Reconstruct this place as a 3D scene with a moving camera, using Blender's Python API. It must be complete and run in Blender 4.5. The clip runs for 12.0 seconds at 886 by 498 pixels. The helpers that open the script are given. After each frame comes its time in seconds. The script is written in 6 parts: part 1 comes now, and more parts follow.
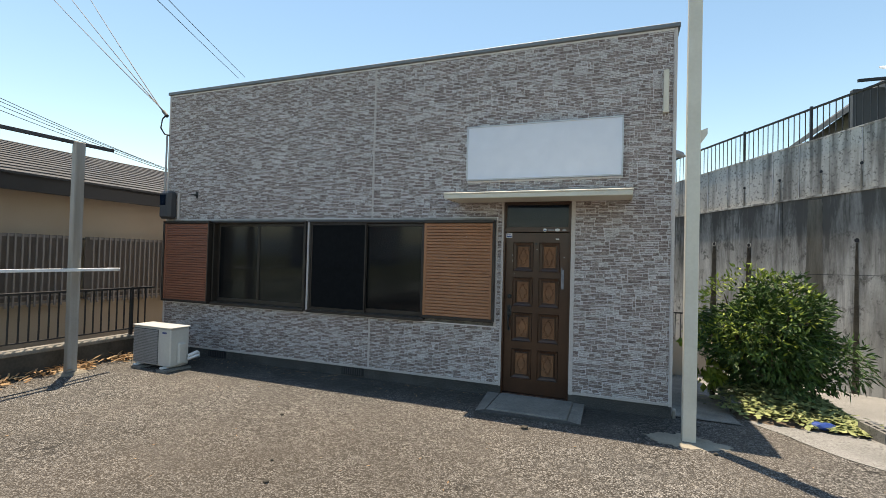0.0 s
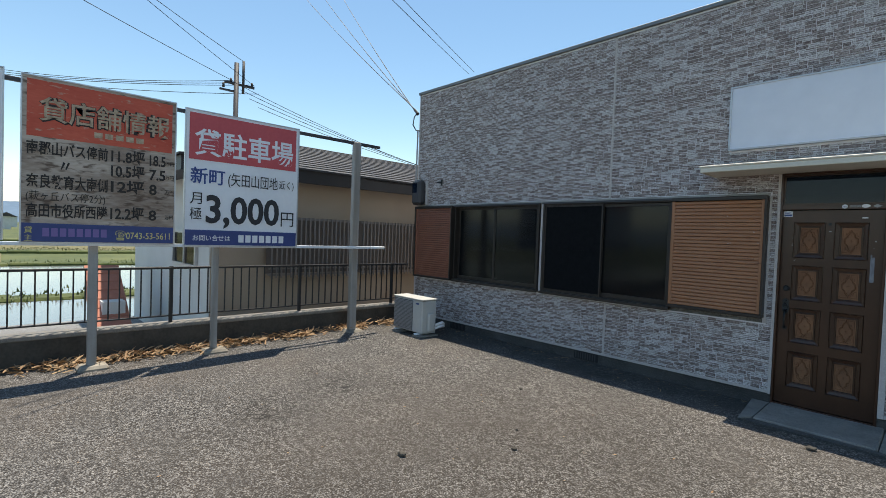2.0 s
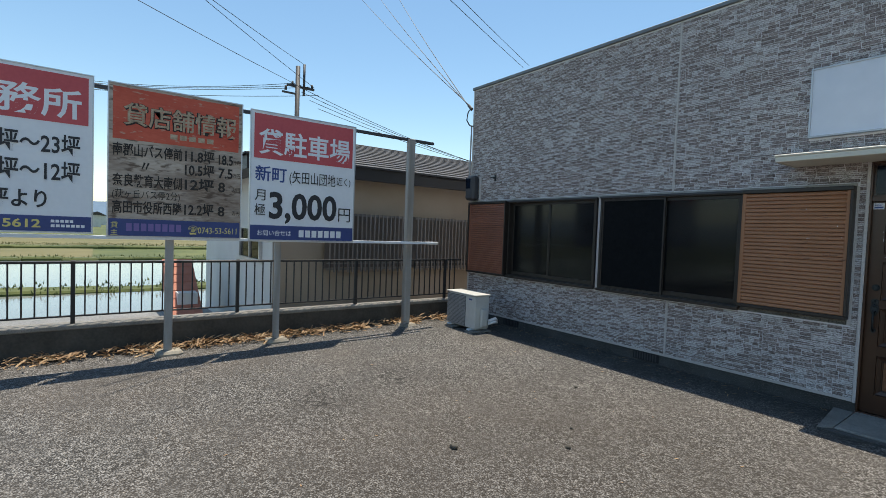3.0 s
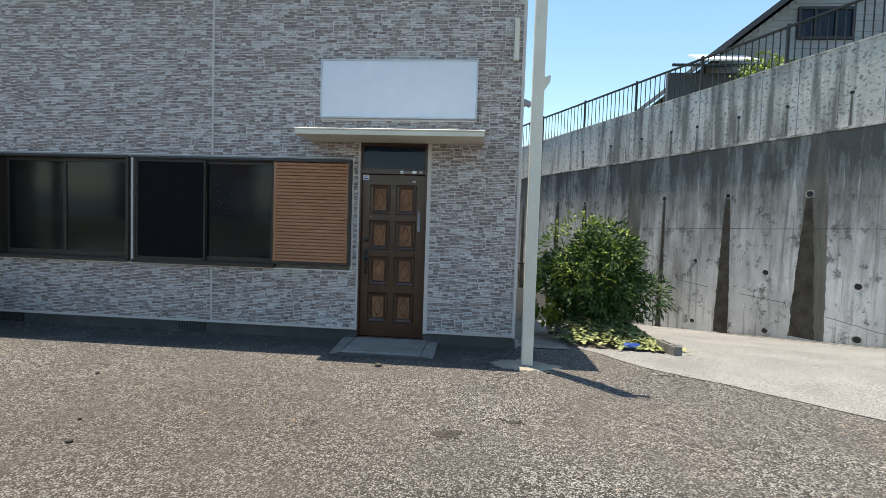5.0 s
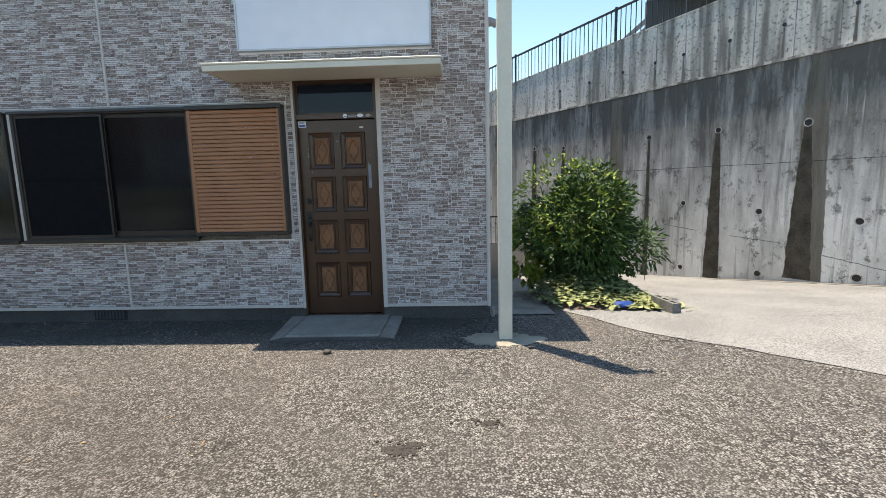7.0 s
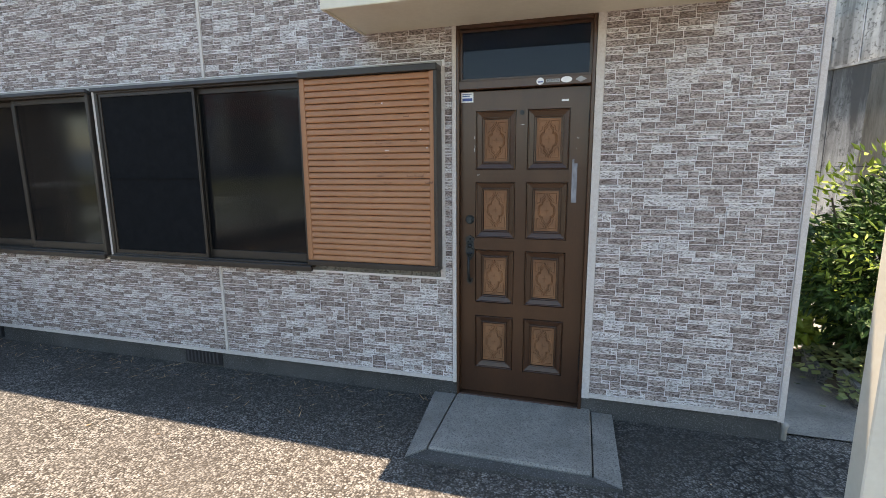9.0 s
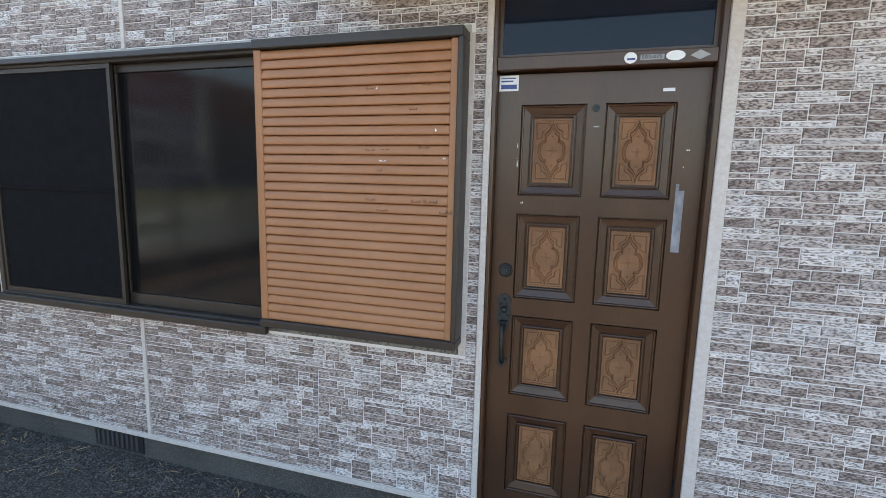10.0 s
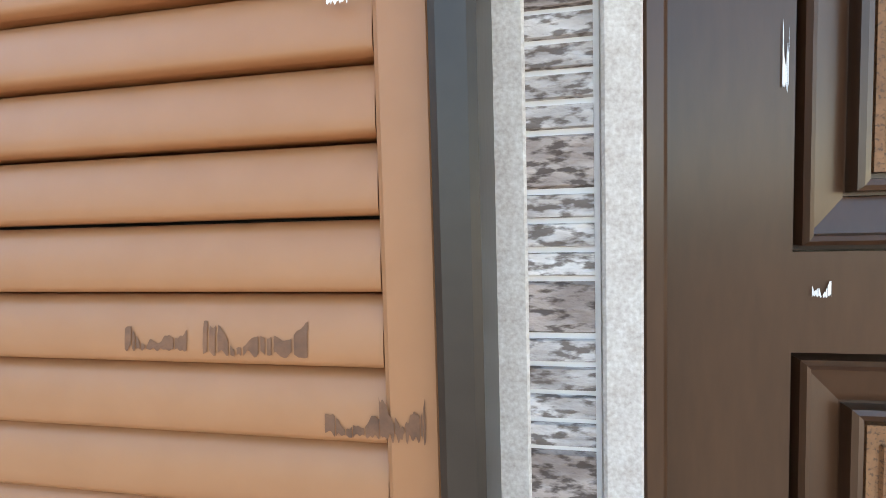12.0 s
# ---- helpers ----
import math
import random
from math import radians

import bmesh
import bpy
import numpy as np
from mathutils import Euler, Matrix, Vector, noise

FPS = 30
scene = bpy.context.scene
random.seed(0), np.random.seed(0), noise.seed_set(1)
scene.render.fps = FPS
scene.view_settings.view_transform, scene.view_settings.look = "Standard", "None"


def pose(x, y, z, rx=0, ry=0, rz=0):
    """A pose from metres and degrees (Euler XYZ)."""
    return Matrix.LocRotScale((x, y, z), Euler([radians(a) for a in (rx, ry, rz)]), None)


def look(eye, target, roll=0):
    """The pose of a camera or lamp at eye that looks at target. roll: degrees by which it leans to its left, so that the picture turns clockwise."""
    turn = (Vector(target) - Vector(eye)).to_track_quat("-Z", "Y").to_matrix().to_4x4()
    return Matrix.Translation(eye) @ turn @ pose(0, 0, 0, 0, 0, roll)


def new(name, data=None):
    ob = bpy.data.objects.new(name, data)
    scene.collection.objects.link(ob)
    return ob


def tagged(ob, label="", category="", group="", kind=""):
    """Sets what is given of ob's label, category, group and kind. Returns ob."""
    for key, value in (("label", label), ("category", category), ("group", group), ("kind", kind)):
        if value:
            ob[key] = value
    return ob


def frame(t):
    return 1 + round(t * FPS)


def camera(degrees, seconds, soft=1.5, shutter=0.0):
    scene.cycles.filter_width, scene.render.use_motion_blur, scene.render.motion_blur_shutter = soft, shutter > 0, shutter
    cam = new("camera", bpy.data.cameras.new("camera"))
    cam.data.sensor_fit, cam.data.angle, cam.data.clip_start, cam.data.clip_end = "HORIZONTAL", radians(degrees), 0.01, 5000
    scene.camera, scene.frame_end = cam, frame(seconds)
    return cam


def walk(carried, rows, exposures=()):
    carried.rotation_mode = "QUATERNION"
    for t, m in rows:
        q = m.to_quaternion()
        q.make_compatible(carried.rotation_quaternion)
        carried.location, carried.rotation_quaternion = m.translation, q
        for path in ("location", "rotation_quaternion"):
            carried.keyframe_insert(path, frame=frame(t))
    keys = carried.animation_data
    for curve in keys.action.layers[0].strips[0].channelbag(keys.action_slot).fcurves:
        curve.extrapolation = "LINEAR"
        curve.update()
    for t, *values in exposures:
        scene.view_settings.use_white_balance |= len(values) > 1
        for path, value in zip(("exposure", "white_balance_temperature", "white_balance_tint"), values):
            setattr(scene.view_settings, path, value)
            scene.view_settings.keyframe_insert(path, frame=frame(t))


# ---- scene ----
cam = camera(86.7, 12.0, soft=0.8)
PATH = [
    (0, (1.393, -5.749, 1.773), (0.679, -3.881, 1.81), 1.5),
    (0.5, (1.324, -5.776, 1.749), (0.462, -3.971, 1.752), 1.9),
    (1, (1.258, -5.816, 1.745), (0.168, -4.14, 1.699), 2.0),
    (1.5, (1.219, -5.835, 1.727), (-0.085, -4.319, 1.679), 2.2),
    (2, (1.177, -5.843, 1.716), (-0.282, -4.476, 1.662), 2.1),
    (2.5, (1.17, -5.826, 1.69), (-0.415, -4.608, 1.622), 2.1),
    (2.7, (1.173, -5.838, 1.693), (-0.445, -4.665, 1.62), 2.1),
    (4.3, (1.361, -5.679, 1.555), (0.362, -3.948, 1.466), 3.1),
    (4.5, (1.428, -5.64, 1.532), (0.659, -3.796, 1.442), 3.3),
    (5, (1.505, -5.61, 1.501), (1.339, -3.619, 1.407), 1.9),
    (5.5, (1.612, -5.589, 1.498), (1.808, -3.601, 1.408), 0.8),
    (6, (1.744, -5.417, 1.458), (2.013, -3.442, 1.288), -0.3),
    (6.5, (1.79, -5.13, 1.448), (1.913, -3.152, 1.182), -1.4),
    (7, (1.645, -4.726, 1.465), (1.563, -2.748, 1.186), -1.3),
    (7.5, (1.507, -4.302, 1.46), (1.299, -2.332, 1.187), -0.1),
    (7.7, (1.46, -4.139, 1.483), (1.159, -2.18, 1.218), 0.1),
    (9.3, (0.604, -2.617, 1.679), (0.036, -0.731, 1.332), -0.1),
    (9.5, (0.52, -2.416, 1.699), (-0.046, -0.525, 1.373), 0.7),
    (10, (0.377, -1.91, 1.678), (-0.18, -0.01, 1.393), 1.4),
    (10.5, (0.178, -1.435, 1.644), (-0.427, 0.457, 1.411), 0.4),
    (11, (0.086, -0.96, 1.632), (-0.459, 0.955, 1.443), -0.2),
    (11.2, (0.07, -0.802, 1.651), (-0.446, 1.125, 1.505), 0.27),
    (11.5, (0.02, -0.58, 1.659), (-0.414, 1.368, 1.523), -0.85),
    (12, (-0.067, -0.324, 1.657), (-0.429, 1.64, 1.538), -1.6),
]
walk(cam, [(t, look(eye, target, roll)) for t, eye, target, roll in PATH], exposures=(
    (0.0, 0.8, 8500, 11), (1.0, 0.77, 8200, 11), (2.0, 0.47, 7350, 9), (2.7, 0.38, 7200, 8), (4.5, 0.75, 7500, 9), (5.0, 0.91, 7600, 9), (5.5, 0.78, 7600, 10), (6.0, 0.62, 7700, 10), (6.5, 0.84, 7750, 11), (7.0, 1.02, 7850, 11), (7.5, 1.07, 7950, 12),
    (9.5, 1.95, 8900, 17), (10.0, 2.1, 8800, 17), (10.5, 2.37, 8750, 17), (11.0, 2.75, 8700, 15), (11.5, 2.93, 9500, 15), (12.0, 2.72, 9100, 16)))


# ---- light ----
SUN = Vector((-0.182, 0.17, 1.0)).normalized()
world = bpy.data.worlds.new("sky")
scene.world = world
world.use_nodes = True
wt = world.node_tree
sky = wt.nodes.new("ShaderNodeTexSky")
sky.sky_type = "NISHITA"
sky.sun_disc = False
sky.sun_elevation = math.asin(SUN.z)
sky.sun_rotation = math.atan2(SUN.x, SUN.y)
sky.air_density, sky.dust_density, sky.ozone_density = 1.0, 0.2, 0.6
bg = wt.nodes["Background"]
bg.inputs["Strength"].default_value = 0.145
tint = wt.nodes.new("ShaderNodeHueSaturation")
tint.inputs["Saturation"].default_value = 1.15
tint.inputs["Hue"].default_value = 0.4945
wt.links.new(sky.outputs["Color"], tint.inputs["Color"])
wt.links.new(tint.outputs["Color"], bg.inputs["Color"])
sun = new("sun", bpy.data.lights.new("sun", "SUN"))
sun.data.energy, sun.data.angle, sun.data.color = 4.4, radians(0.53), (1.0, 0.96, 0.9)
sun.matrix_world = look(SUN * 50, (0, 0, 0))


# ---- materials ----
def material(name, low, high, rough=0.8, metal=0.0, scale=4.0, fine=60.0, bump=0.15, bump_dist=0.003, speck=None, speck_scale=150.0,
             speck_amount=0.4, stretch=(1, 1, 1), random_value=0.0, per="none", big=0.6, streak=None, coat=0.0, tight=0.2):
    """Two scales of noise between two colours, specks, relief, and a shade per piece."""
    m = bpy.data.materials.new(name)
    m.use_nodes = True
    nt, nd = m.node_tree, m.node_tree.nodes
    link = nt.links.new
    bs = nd["Principled BSDF"]
    bs.inputs["Roughness"].default_value = rough
    bs.inputs["Metallic"].default_value = metal
    bs.inputs["Coat Weight"].default_value = coat
    geo = nd.new("ShaderNodeNewGeometry")
    mp = nd.new("ShaderNodeMapping")
    mp.inputs["Scale"].default_value = stretch
    link(geo.outputs["Position"], mp.inputs["Vector"])

    def noise_at(sc, detail=4.0):
        n = nd.new("ShaderNodeTexNoise")
        n.inputs["Scale"].default_value = sc
        n.inputs["Detail"].default_value = detail
        link(mp.outputs["Vector"], n.inputs["Vector"])
        return n.outputs["Fac"]

    def math_node(op, a, b):
        n = nd.new("ShaderNodeMath")
        n.operation = op
        for k, v in enumerate((a, b)):
            if isinstance(v, (int, float)):
                n.inputs[k].default_value = v
            else:
                link(v, n.inputs[k])
        return n.outputs[0]

    def mixed(f, a, b, kind="MIX"):
        n = nd.new("ShaderNodeMix")
        n.data_type, n.blend_type = "RGBA", kind
        for k, v in ((0, f), (6, a), (7, b)):
            if isinstance(v, (int, float)):
                n.inputs[k].default_value = v
            elif isinstance(v, tuple):
                n.inputs[k].default_value = (*v, 1) if len(v) == 3 else v
            else:
                link(v, n.inputs[k])
        return n.outputs[2]

    def ramp(f, a, b):
        n = nd.new("ShaderNodeMapRange")
        n.inputs["From Min"].default_value, n.inputs["From Max"].default_value = a, b
        link(f, n.inputs["Value"])
        return n.outputs["Result"]

    fine_n = noise_at(fine)
    tone = math_node("ADD", math_node("MULTIPLY", ramp(noise_at(scale), 0.5 - tight, 0.5 + tight), big), math_node("MULTIPLY", ramp(fine_n, 0.25, 0.75), 1 - big))
    if per != "none":
        if per == "object":
            rnd = nd.new("ShaderNodeObjectInfo").outputs["Random"]
        else:
            rnd = geo.outputs["Random Per Island"]
        tone = math_node("ADD", math_node("MULTIPLY", tone, 1 - random_value), math_node("MULTIPLY", rnd, random_value))
    colour = mixed(tone, low, high)
    if speck:
        s = ramp(noise_at(speck_scale, 3.0), 0.6 - 0.22 * speck_amount, 0.72 - 0.22 * speck_amount)
        colour = mixed(math_node("MULTIPLY", s, 0.85), colour, speck)
    if streak:
        mp2 = nd.new("ShaderNodeMapping")
        mp2.inputs["Scale"].default_value = (2.2, 2.2, 0.16)
        link(geo.outputs["Position"], mp2.inputs["Vector"])
        n2 = nd.new("ShaderNodeTexNoise")
        n2.inputs["Scale"].default_value, n2.inputs["Detail"].default_value = 2.6, 6.0
        link(mp2.outputs["Vector"], n2.inputs["Vector"])
        colour = mixed(math_node("MULTIPLY", ramp(n2.outputs["Fac"], 0.46, 0.64), 0.85), colour, streak)
    link(colour, bs.inputs["Base Color"])
    bp = nd.new("ShaderNodeBump")
    bp.inputs["Strength"].default_value, bp.inputs["Distance"].default_value = bump, bump_dist
    link(fine_n, bp.inputs["Height"])
    link(bp.outputs["Normal"], bs.inputs["Normal"])
    return m


def plain(name, colour, rough=0.5, metal=0.0, vary=0.12, **more):
    c = Vector(colour)
    return material(name, tuple(c * (1 - vary)), tuple(c * (1 + vary)), rough, metal, **more)


def asphalt_material():
    """Worn asphalt: light and dark aggregate in grey binder, brown stains, crazed patches."""
    m = bpy.data.materials.new("worn_asphalt")
    m.use_nodes = True
    nt, nd = m.node_tree, m.node_tree.nodes
    link = nt.links.new
    bs = nd["Principled BSDF"]
    bs.inputs["Roughness"].default_value = 0.92
    bs.inputs["Specular IOR Level"].default_value = 0.25
    geo = nd.new("ShaderNodeNewGeometry")
    pos = geo.outputs["Position"]

    def tex(kind, sc, **kw):
        n = nd.new(kind)
        n.inputs["Scale"].default_value = sc
        for k, v in kw.items():
            n.inputs[k].default_value = v
        link(pos, n.inputs["Vector"])
        return n

    def ramp(f, a, b, c=0.0, d=1.0):
        n = nd.new("ShaderNodeMapRange")
        for k, v in (("From Min", a), ("From Max", b), ("To Min", c), ("To Max", d)):
            n.inputs[k].default_value = v
        link(f, n.inputs["Value"])
        return n.outputs["Result"]

    def mixed(f, a, b, kind="MIX"):
        n = nd.new("ShaderNodeMix")
        n.data_type, n.blend_type = "RGBA", kind
        for k, v in ((0, f), (6, a), (7, b)):
            if isinstance(v, float):
                n.inputs[k].default_value = v
            elif isinstance(v, tuple):
                n.inputs[k].default_value = (*v, 1)
            else:
                link(v, n.inputs[k])
        return n.outputs[2]

    def times(a, b):
        n = nd.new("ShaderNodeMath")
        n.operation = "MULTIPLY"
        for k, v in enumerate((a, b)):
            if isinstance(v, float):
                n.inputs[k].default_value = v
            else:
                link(v, n.inputs[k])
        return n.outputs[0]

    grit = tex("ShaderNodeTexVoronoi", 82.0)
    grit2 = tex("ShaderNodeTexVoronoi", 46.0)
    sep = nd.new("ShaderNodeSeparateColor")
    link(grit.outputs["Color"], sep.inputs["Color"])
    sep2 = nd.new("ShaderNodeSeparateColor")
    link(grit2.outputs["Color"], sep2.inputs["Color"])
    base = mixed(ramp(sep.outputs["Red"], 0.0, 1.0), (0.095, 0.091, 0.087), (0.42, 0.403, 0.382))
    base = mixed(ramp(sep2.outputs["Green"], 0.9, 0.94, 0.0, 0.5), base, (0.5, 0.47, 0.43))
    base = mixed(ramp(sep2.outputs["Blue"], 0.86, 0.9, 0.0, 0.75), base, (0.05, 0.045, 0.04))
    base = mixed(ramp(grit.outputs["Distance"], 0.34, 0.66, 0.0, 0.93), base, (0.016, 0.015, 0.014))
    clump = tex("ShaderNodeTexNoise", 24.0, Detail=5.0, Roughness=0.7)
    base = mixed(ramp(clump.outputs["Fac"], 0.48, 0.62, 0.0, 0.58), base, (0.04, 0.038, 0.035))
    base = mixed(ramp(clump.outputs["Fac"], 0.45, 0.33, 0.0, 0.35), base, (0.46, 0.43, 0.4))
    big = tex("ShaderNodeTexNoise", 0.55, Detail=5.0)
    base = mixed(ramp(big.outputs["Fac"], 0.42, 0.68, 0.0, 0.6), base, mixed(0.5, base, (0.15, 0.12, 0.095)))
    mid = tex("ShaderNodeTexNoise", 2.3, Detail=6.0)
    base = mixed(ramp(mid.outputs["Fac"], 0.42, 0.68, 0.0, 0.42), base, (0.08, 0.075, 0.07))
    # an old oil-brown stain before the windows
    far = nd.new("ShaderNodeVectorMath")
    far.operation = "DISTANCE"
    far.inputs[1].default_value = (-0.9, -3.3, 0.0)
    link(pos, far.inputs[0])
    wob = nd.new("ShaderNodeMath")
    wob.operation = "MULTIPLY_ADD"
    link(big.outputs["Fac"], wob.inputs[0])
    wob.inputs[1].default_value = 4.0
    link(far.outputs["Value"], wob.inputs[2])
    base = mixed(ramp(wob.outputs[0], 2.9, 4.8, 0.36, 0.0), base, (0.07, 0.055, 0.042))
    # mossy asphalt with painted building shade along the foot of the shop's wall
    split = nd.new("ShaderNodeSeparateXYZ")
    link(pos, split.inputs["Vector"])
    edge_y = nd.new("ShaderNodeMath")
    edge_y.operation = "MULTIPLY_ADD"
    link(mid.outputs["Fac"], edge_y.inputs[0])
    edge_y.inputs[1].default_value = 0.9
    link(split.outputs["Y"], edge_y.inputs[2])
    mossy_shade = times(ramp(edge_y.outputs[0], -0.45, 0.05, 0.0, 0.62), ramp(split.outputs["X"], 2.4, 1.5))
    base = mixed(mossy_shade, base, (0.032, 0.033, 0.03))
    patch = tex("ShaderNodeTexNoise", 0.8, Detail=2.0)
    craze = tex("ShaderNodeTexVoronoi", 9.0)
    craze.feature = "DISTANCE_TO_EDGE"
    line = times(ramp(craze.outputs["Distance"], 0.02, 0.07, 1.0, 0.0), ramp(patch.outputs["Fac"], 0.58, 0.68))
    base = mixed(times(line, 0.8), base, (0.02, 0.019, 0.018))
    link(base, bs.inputs["Base Color"])
    bp = nd.new("ShaderNodeBump")
    bp.inputs["Strength"].default_value, bp.inputs["Distance"].default_value = 1.0, 0.01
    link(grit.outputs["Distance"], bp.inputs["Height"])
    bp.invert = True
    link(bp.outputs["Normal"], bs.inputs["Normal"])
    return m


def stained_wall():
    """Old formed concrete: pale body, black algae in ragged vertical patches, painted shade towards the ledge, blotches
    and pinholes.
    """
    m = bpy.data.materials.new("weathered_concrete")
    m.use_nodes = True
    nt, nd = m.node_tree, m.node_tree.nodes
    link = nt.links.new
    bs = nd["Principled BSDF"]
    bs.inputs["Roughness"].default_value = 0.92
    geo = nd.new("ShaderNodeNewGeometry")

    def cloud(sc, stretch, detail=8.0, rough=0.6):
        mp = nd.new("ShaderNodeMapping")
        mp.inputs["Scale"].default_value = stretch
        link(geo.outputs["Position"], mp.inputs["Vector"])
        n = nd.new("ShaderNodeTexNoise")
        n.inputs["Scale"].default_value, n.inputs["Detail"].default_value, n.inputs["Roughness"].default_value = sc, detail, rough
        link(mp.outputs["Vector"], n.inputs["Vector"])
        return n.outputs["Fac"]

    def ramp(f, a, b, c=0.0, d=1.0):
        n = nd.new("ShaderNodeMapRange")
        for k, v in (("From Min", a), ("From Max", b), ("To Min", c), ("To Max", d)):
            n.inputs[k].default_value = v
        link(f, n.inputs["Value"])
        return n.outputs["Result"]

    def mixed(f, a, b):
        n = nd.new("ShaderNodeMix")
        n.data_type = "RGBA"
        for k, v in ((0, f), (6, a), (7, b)):
            if isinstance(v, tuple):
                n.inputs[k].default_value = (*v, 1)
            else:
                link(v, n.inputs[k])
        return n.outputs[2]

    def calc(op, a, b):
        n = nd.new("ShaderNodeMath")
        n.operation = op
        for k, v in enumerate((a, b)):
            if isinstance(v, float):
                n.inputs[k].default_value = v
            else:
                link(v, n.inputs[k])
        return n.outputs[0]

    body = mixed(ramp(cloud(1.1, (1, 1, 0.5)), 0.35, 0.65), (0.4, 0.385, 0.355), (0.73, 0.705, 0.66))
    body = mixed(ramp(cloud(60.0, (1, 1, 1), 3.0), 0.4, 0.7, 0.0, 0.35), body, (0.3, 0.3, 0.29))
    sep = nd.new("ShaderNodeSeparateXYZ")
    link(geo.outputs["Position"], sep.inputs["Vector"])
    # height term darkens the algae like shade below the ledge
    ledge_shade = calc("MULTIPLY", calc("SUBTRACT", sep.outputs["Z"], 1.35), 0.11)
    algae = calc("ADD", cloud(1.7, (1.7, 1.7, 0.24), 12.0, 0.72), ledge_shade)
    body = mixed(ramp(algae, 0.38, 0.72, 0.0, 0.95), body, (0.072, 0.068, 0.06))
    blot = cloud(3.4, (1, 1, 0.8), 14.0, 0.8)
    body = mixed(ramp(blot, 0.54, 0.6, 0.0, 0.8), body, (0.085, 0.081, 0.074))
    runs = cloud(7.0, (1.6, 1.6, 0.07), 5.0, 0.6)
    body = mixed(ramp(runs, 0.56, 0.63, 0.0, 0.42), body, (0.12, 0.112, 0.102))
    link(mixed(ramp(cloud(6.0, (1.4, 1.4, 0.1), 4.0, 0.5), 0.63, 0.7, 0.0, 0.42), body, (0.66, 0.65, 0.63)), bs.inputs["Base Color"])
    bp = nd.new("ShaderNodeBump")
    bp.inputs["Strength"].default_value, bp.inputs["Distance"].default_value = 0.35, 0.008
    link(cloud(22.0, (1, 1, 1), 6.0), bp.inputs["Height"])
    link(bp.outputs["Normal"], bs.inputs["Normal"])
    return m


def glass(name, colour=(0.02, 0.025, 0.03), alpha=0.5, rough=0.02):
    """Tinted pane: a mix of clear passage and gloss."""
    m = bpy.data.materials.new(name)
    m.use_nodes = True
    nt, nd = m.node_tree, m.node_tree.nodes
    bs = nd["Principled BSDF"]
    bs.inputs["Base Color"].default_value = (*colour, 1)
    bs.inputs["Roughness"].default_value = rough
    bs.inputs["Specular IOR Level"].default_value = 0.4
    tr = nd.new("ShaderNodeBsdfTransparent")
    tr.inputs["Color"].default_value = (0.35, 0.37, 0.38, 1)
    mx = nd.new("ShaderNodeMixShader")
    mx.inputs["Fac"].default_value = alpha
    nt.links.new(tr.outputs[0], mx.inputs[1])
    nt.links.new(bs.outputs[0], mx.inputs[2])
    nt.links.new(mx.outputs[0], nd["Material Output"].inputs["Surface"])
    return m


def leaf_material(name, low, high):
    m = material(name, low, high, 0.6, scale=3.0, fine=20.0, per="island", random_value=0.7, bump=0.1)
    return m


M_ASPHALT = asphalt_material()
M_GRASS = material("field_grass", (0.03, 0.055, 0.012), (0.14, 0.15, 0.045), 0.9, scale=0.15, fine=2.0)
M_ROAD = material("pale_concrete_road", (0.13, 0.129, 0.126), (0.35, 0.346, 0.336), 0.9, scale=1.3, fine=48.0, speck=(0.07, 0.068, 0.064), speck_scale=85, speck_amount=0.45, bump=0.5, bump_dist=0.004, big=0.4)
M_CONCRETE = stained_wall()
M_CONCRETE_UP = material("upper_concrete", (0.34, 0.323, 0.292), (0.64, 0.61, 0.555), 0.9, scale=0.8, fine=14.0, streak=(0.11, 0.105, 0.095), speck=(0.14, 0.13, 0.12), speck_scale=20, speck_amount=0.25, bump=0.3, bump_dist=0.006)
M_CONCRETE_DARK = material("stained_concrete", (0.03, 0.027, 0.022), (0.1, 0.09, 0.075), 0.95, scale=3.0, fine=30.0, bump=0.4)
M_CONCRETE_STEP = material("step_concrete", (0.13, 0.123, 0.11), (0.32, 0.304, 0.275), 0.9, scale=5.0, fine=90.0, speck=(0.1, 0.098, 0.092), speck_scale=130, speck_amount=0.4, bump=0.4)
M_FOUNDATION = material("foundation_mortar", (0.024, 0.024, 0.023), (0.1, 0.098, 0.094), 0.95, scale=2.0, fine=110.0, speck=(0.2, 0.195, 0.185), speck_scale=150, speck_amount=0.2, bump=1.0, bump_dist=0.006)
M_JOINT = material("pale_joint", (0.7, 0.68, 0.685), (0.83, 0.81, 0.815), 0.85, scale=3.0, fine=90.0, bump=0.3)
M_TRIM = material("pale_trim", (0.4, 0.34, 0.31), (0.7, 0.675, 0.655), 0.8, scale=60.0, fine=320.0, big=0.3, bump=0.5, bump_dist=0.001)
BRICK = dict(rough=0.85, tight=0.1, scale=62.0, fine=170.0, stretch=(0.4, 1, 1.1), big=0.6, bump=0.9, bump_dist=0.005, speck_scale=185.0)
PALE = dict(low=(0.29, 0.25, 0.242), high=(0.85, 0.825, 0.83), speck=(0.11, 0.08, 0.07), speck_amount=0.55, random_value=0.34)
BROWN = dict(low=(0.155, 0.112, 0.102), high=(0.62, 0.535, 0.51), speck=(0.06, 0.04, 0.034), speck_amount=0.6, random_value=0.36)
M_BRICK_PALE = material("pale_brick", per="island", **PALE, **BRICK)
M_BRICK_BROWN = material("brown_brick", per="island", **BROWN, **BRICK)
M_BRICK_PALE_1 = material("pale_brick_single", per="object", **PALE, **BRICK)
M_BRICK_BROWN_1 = material("brown_brick_single", per="object", **BROWN, **BRICK)
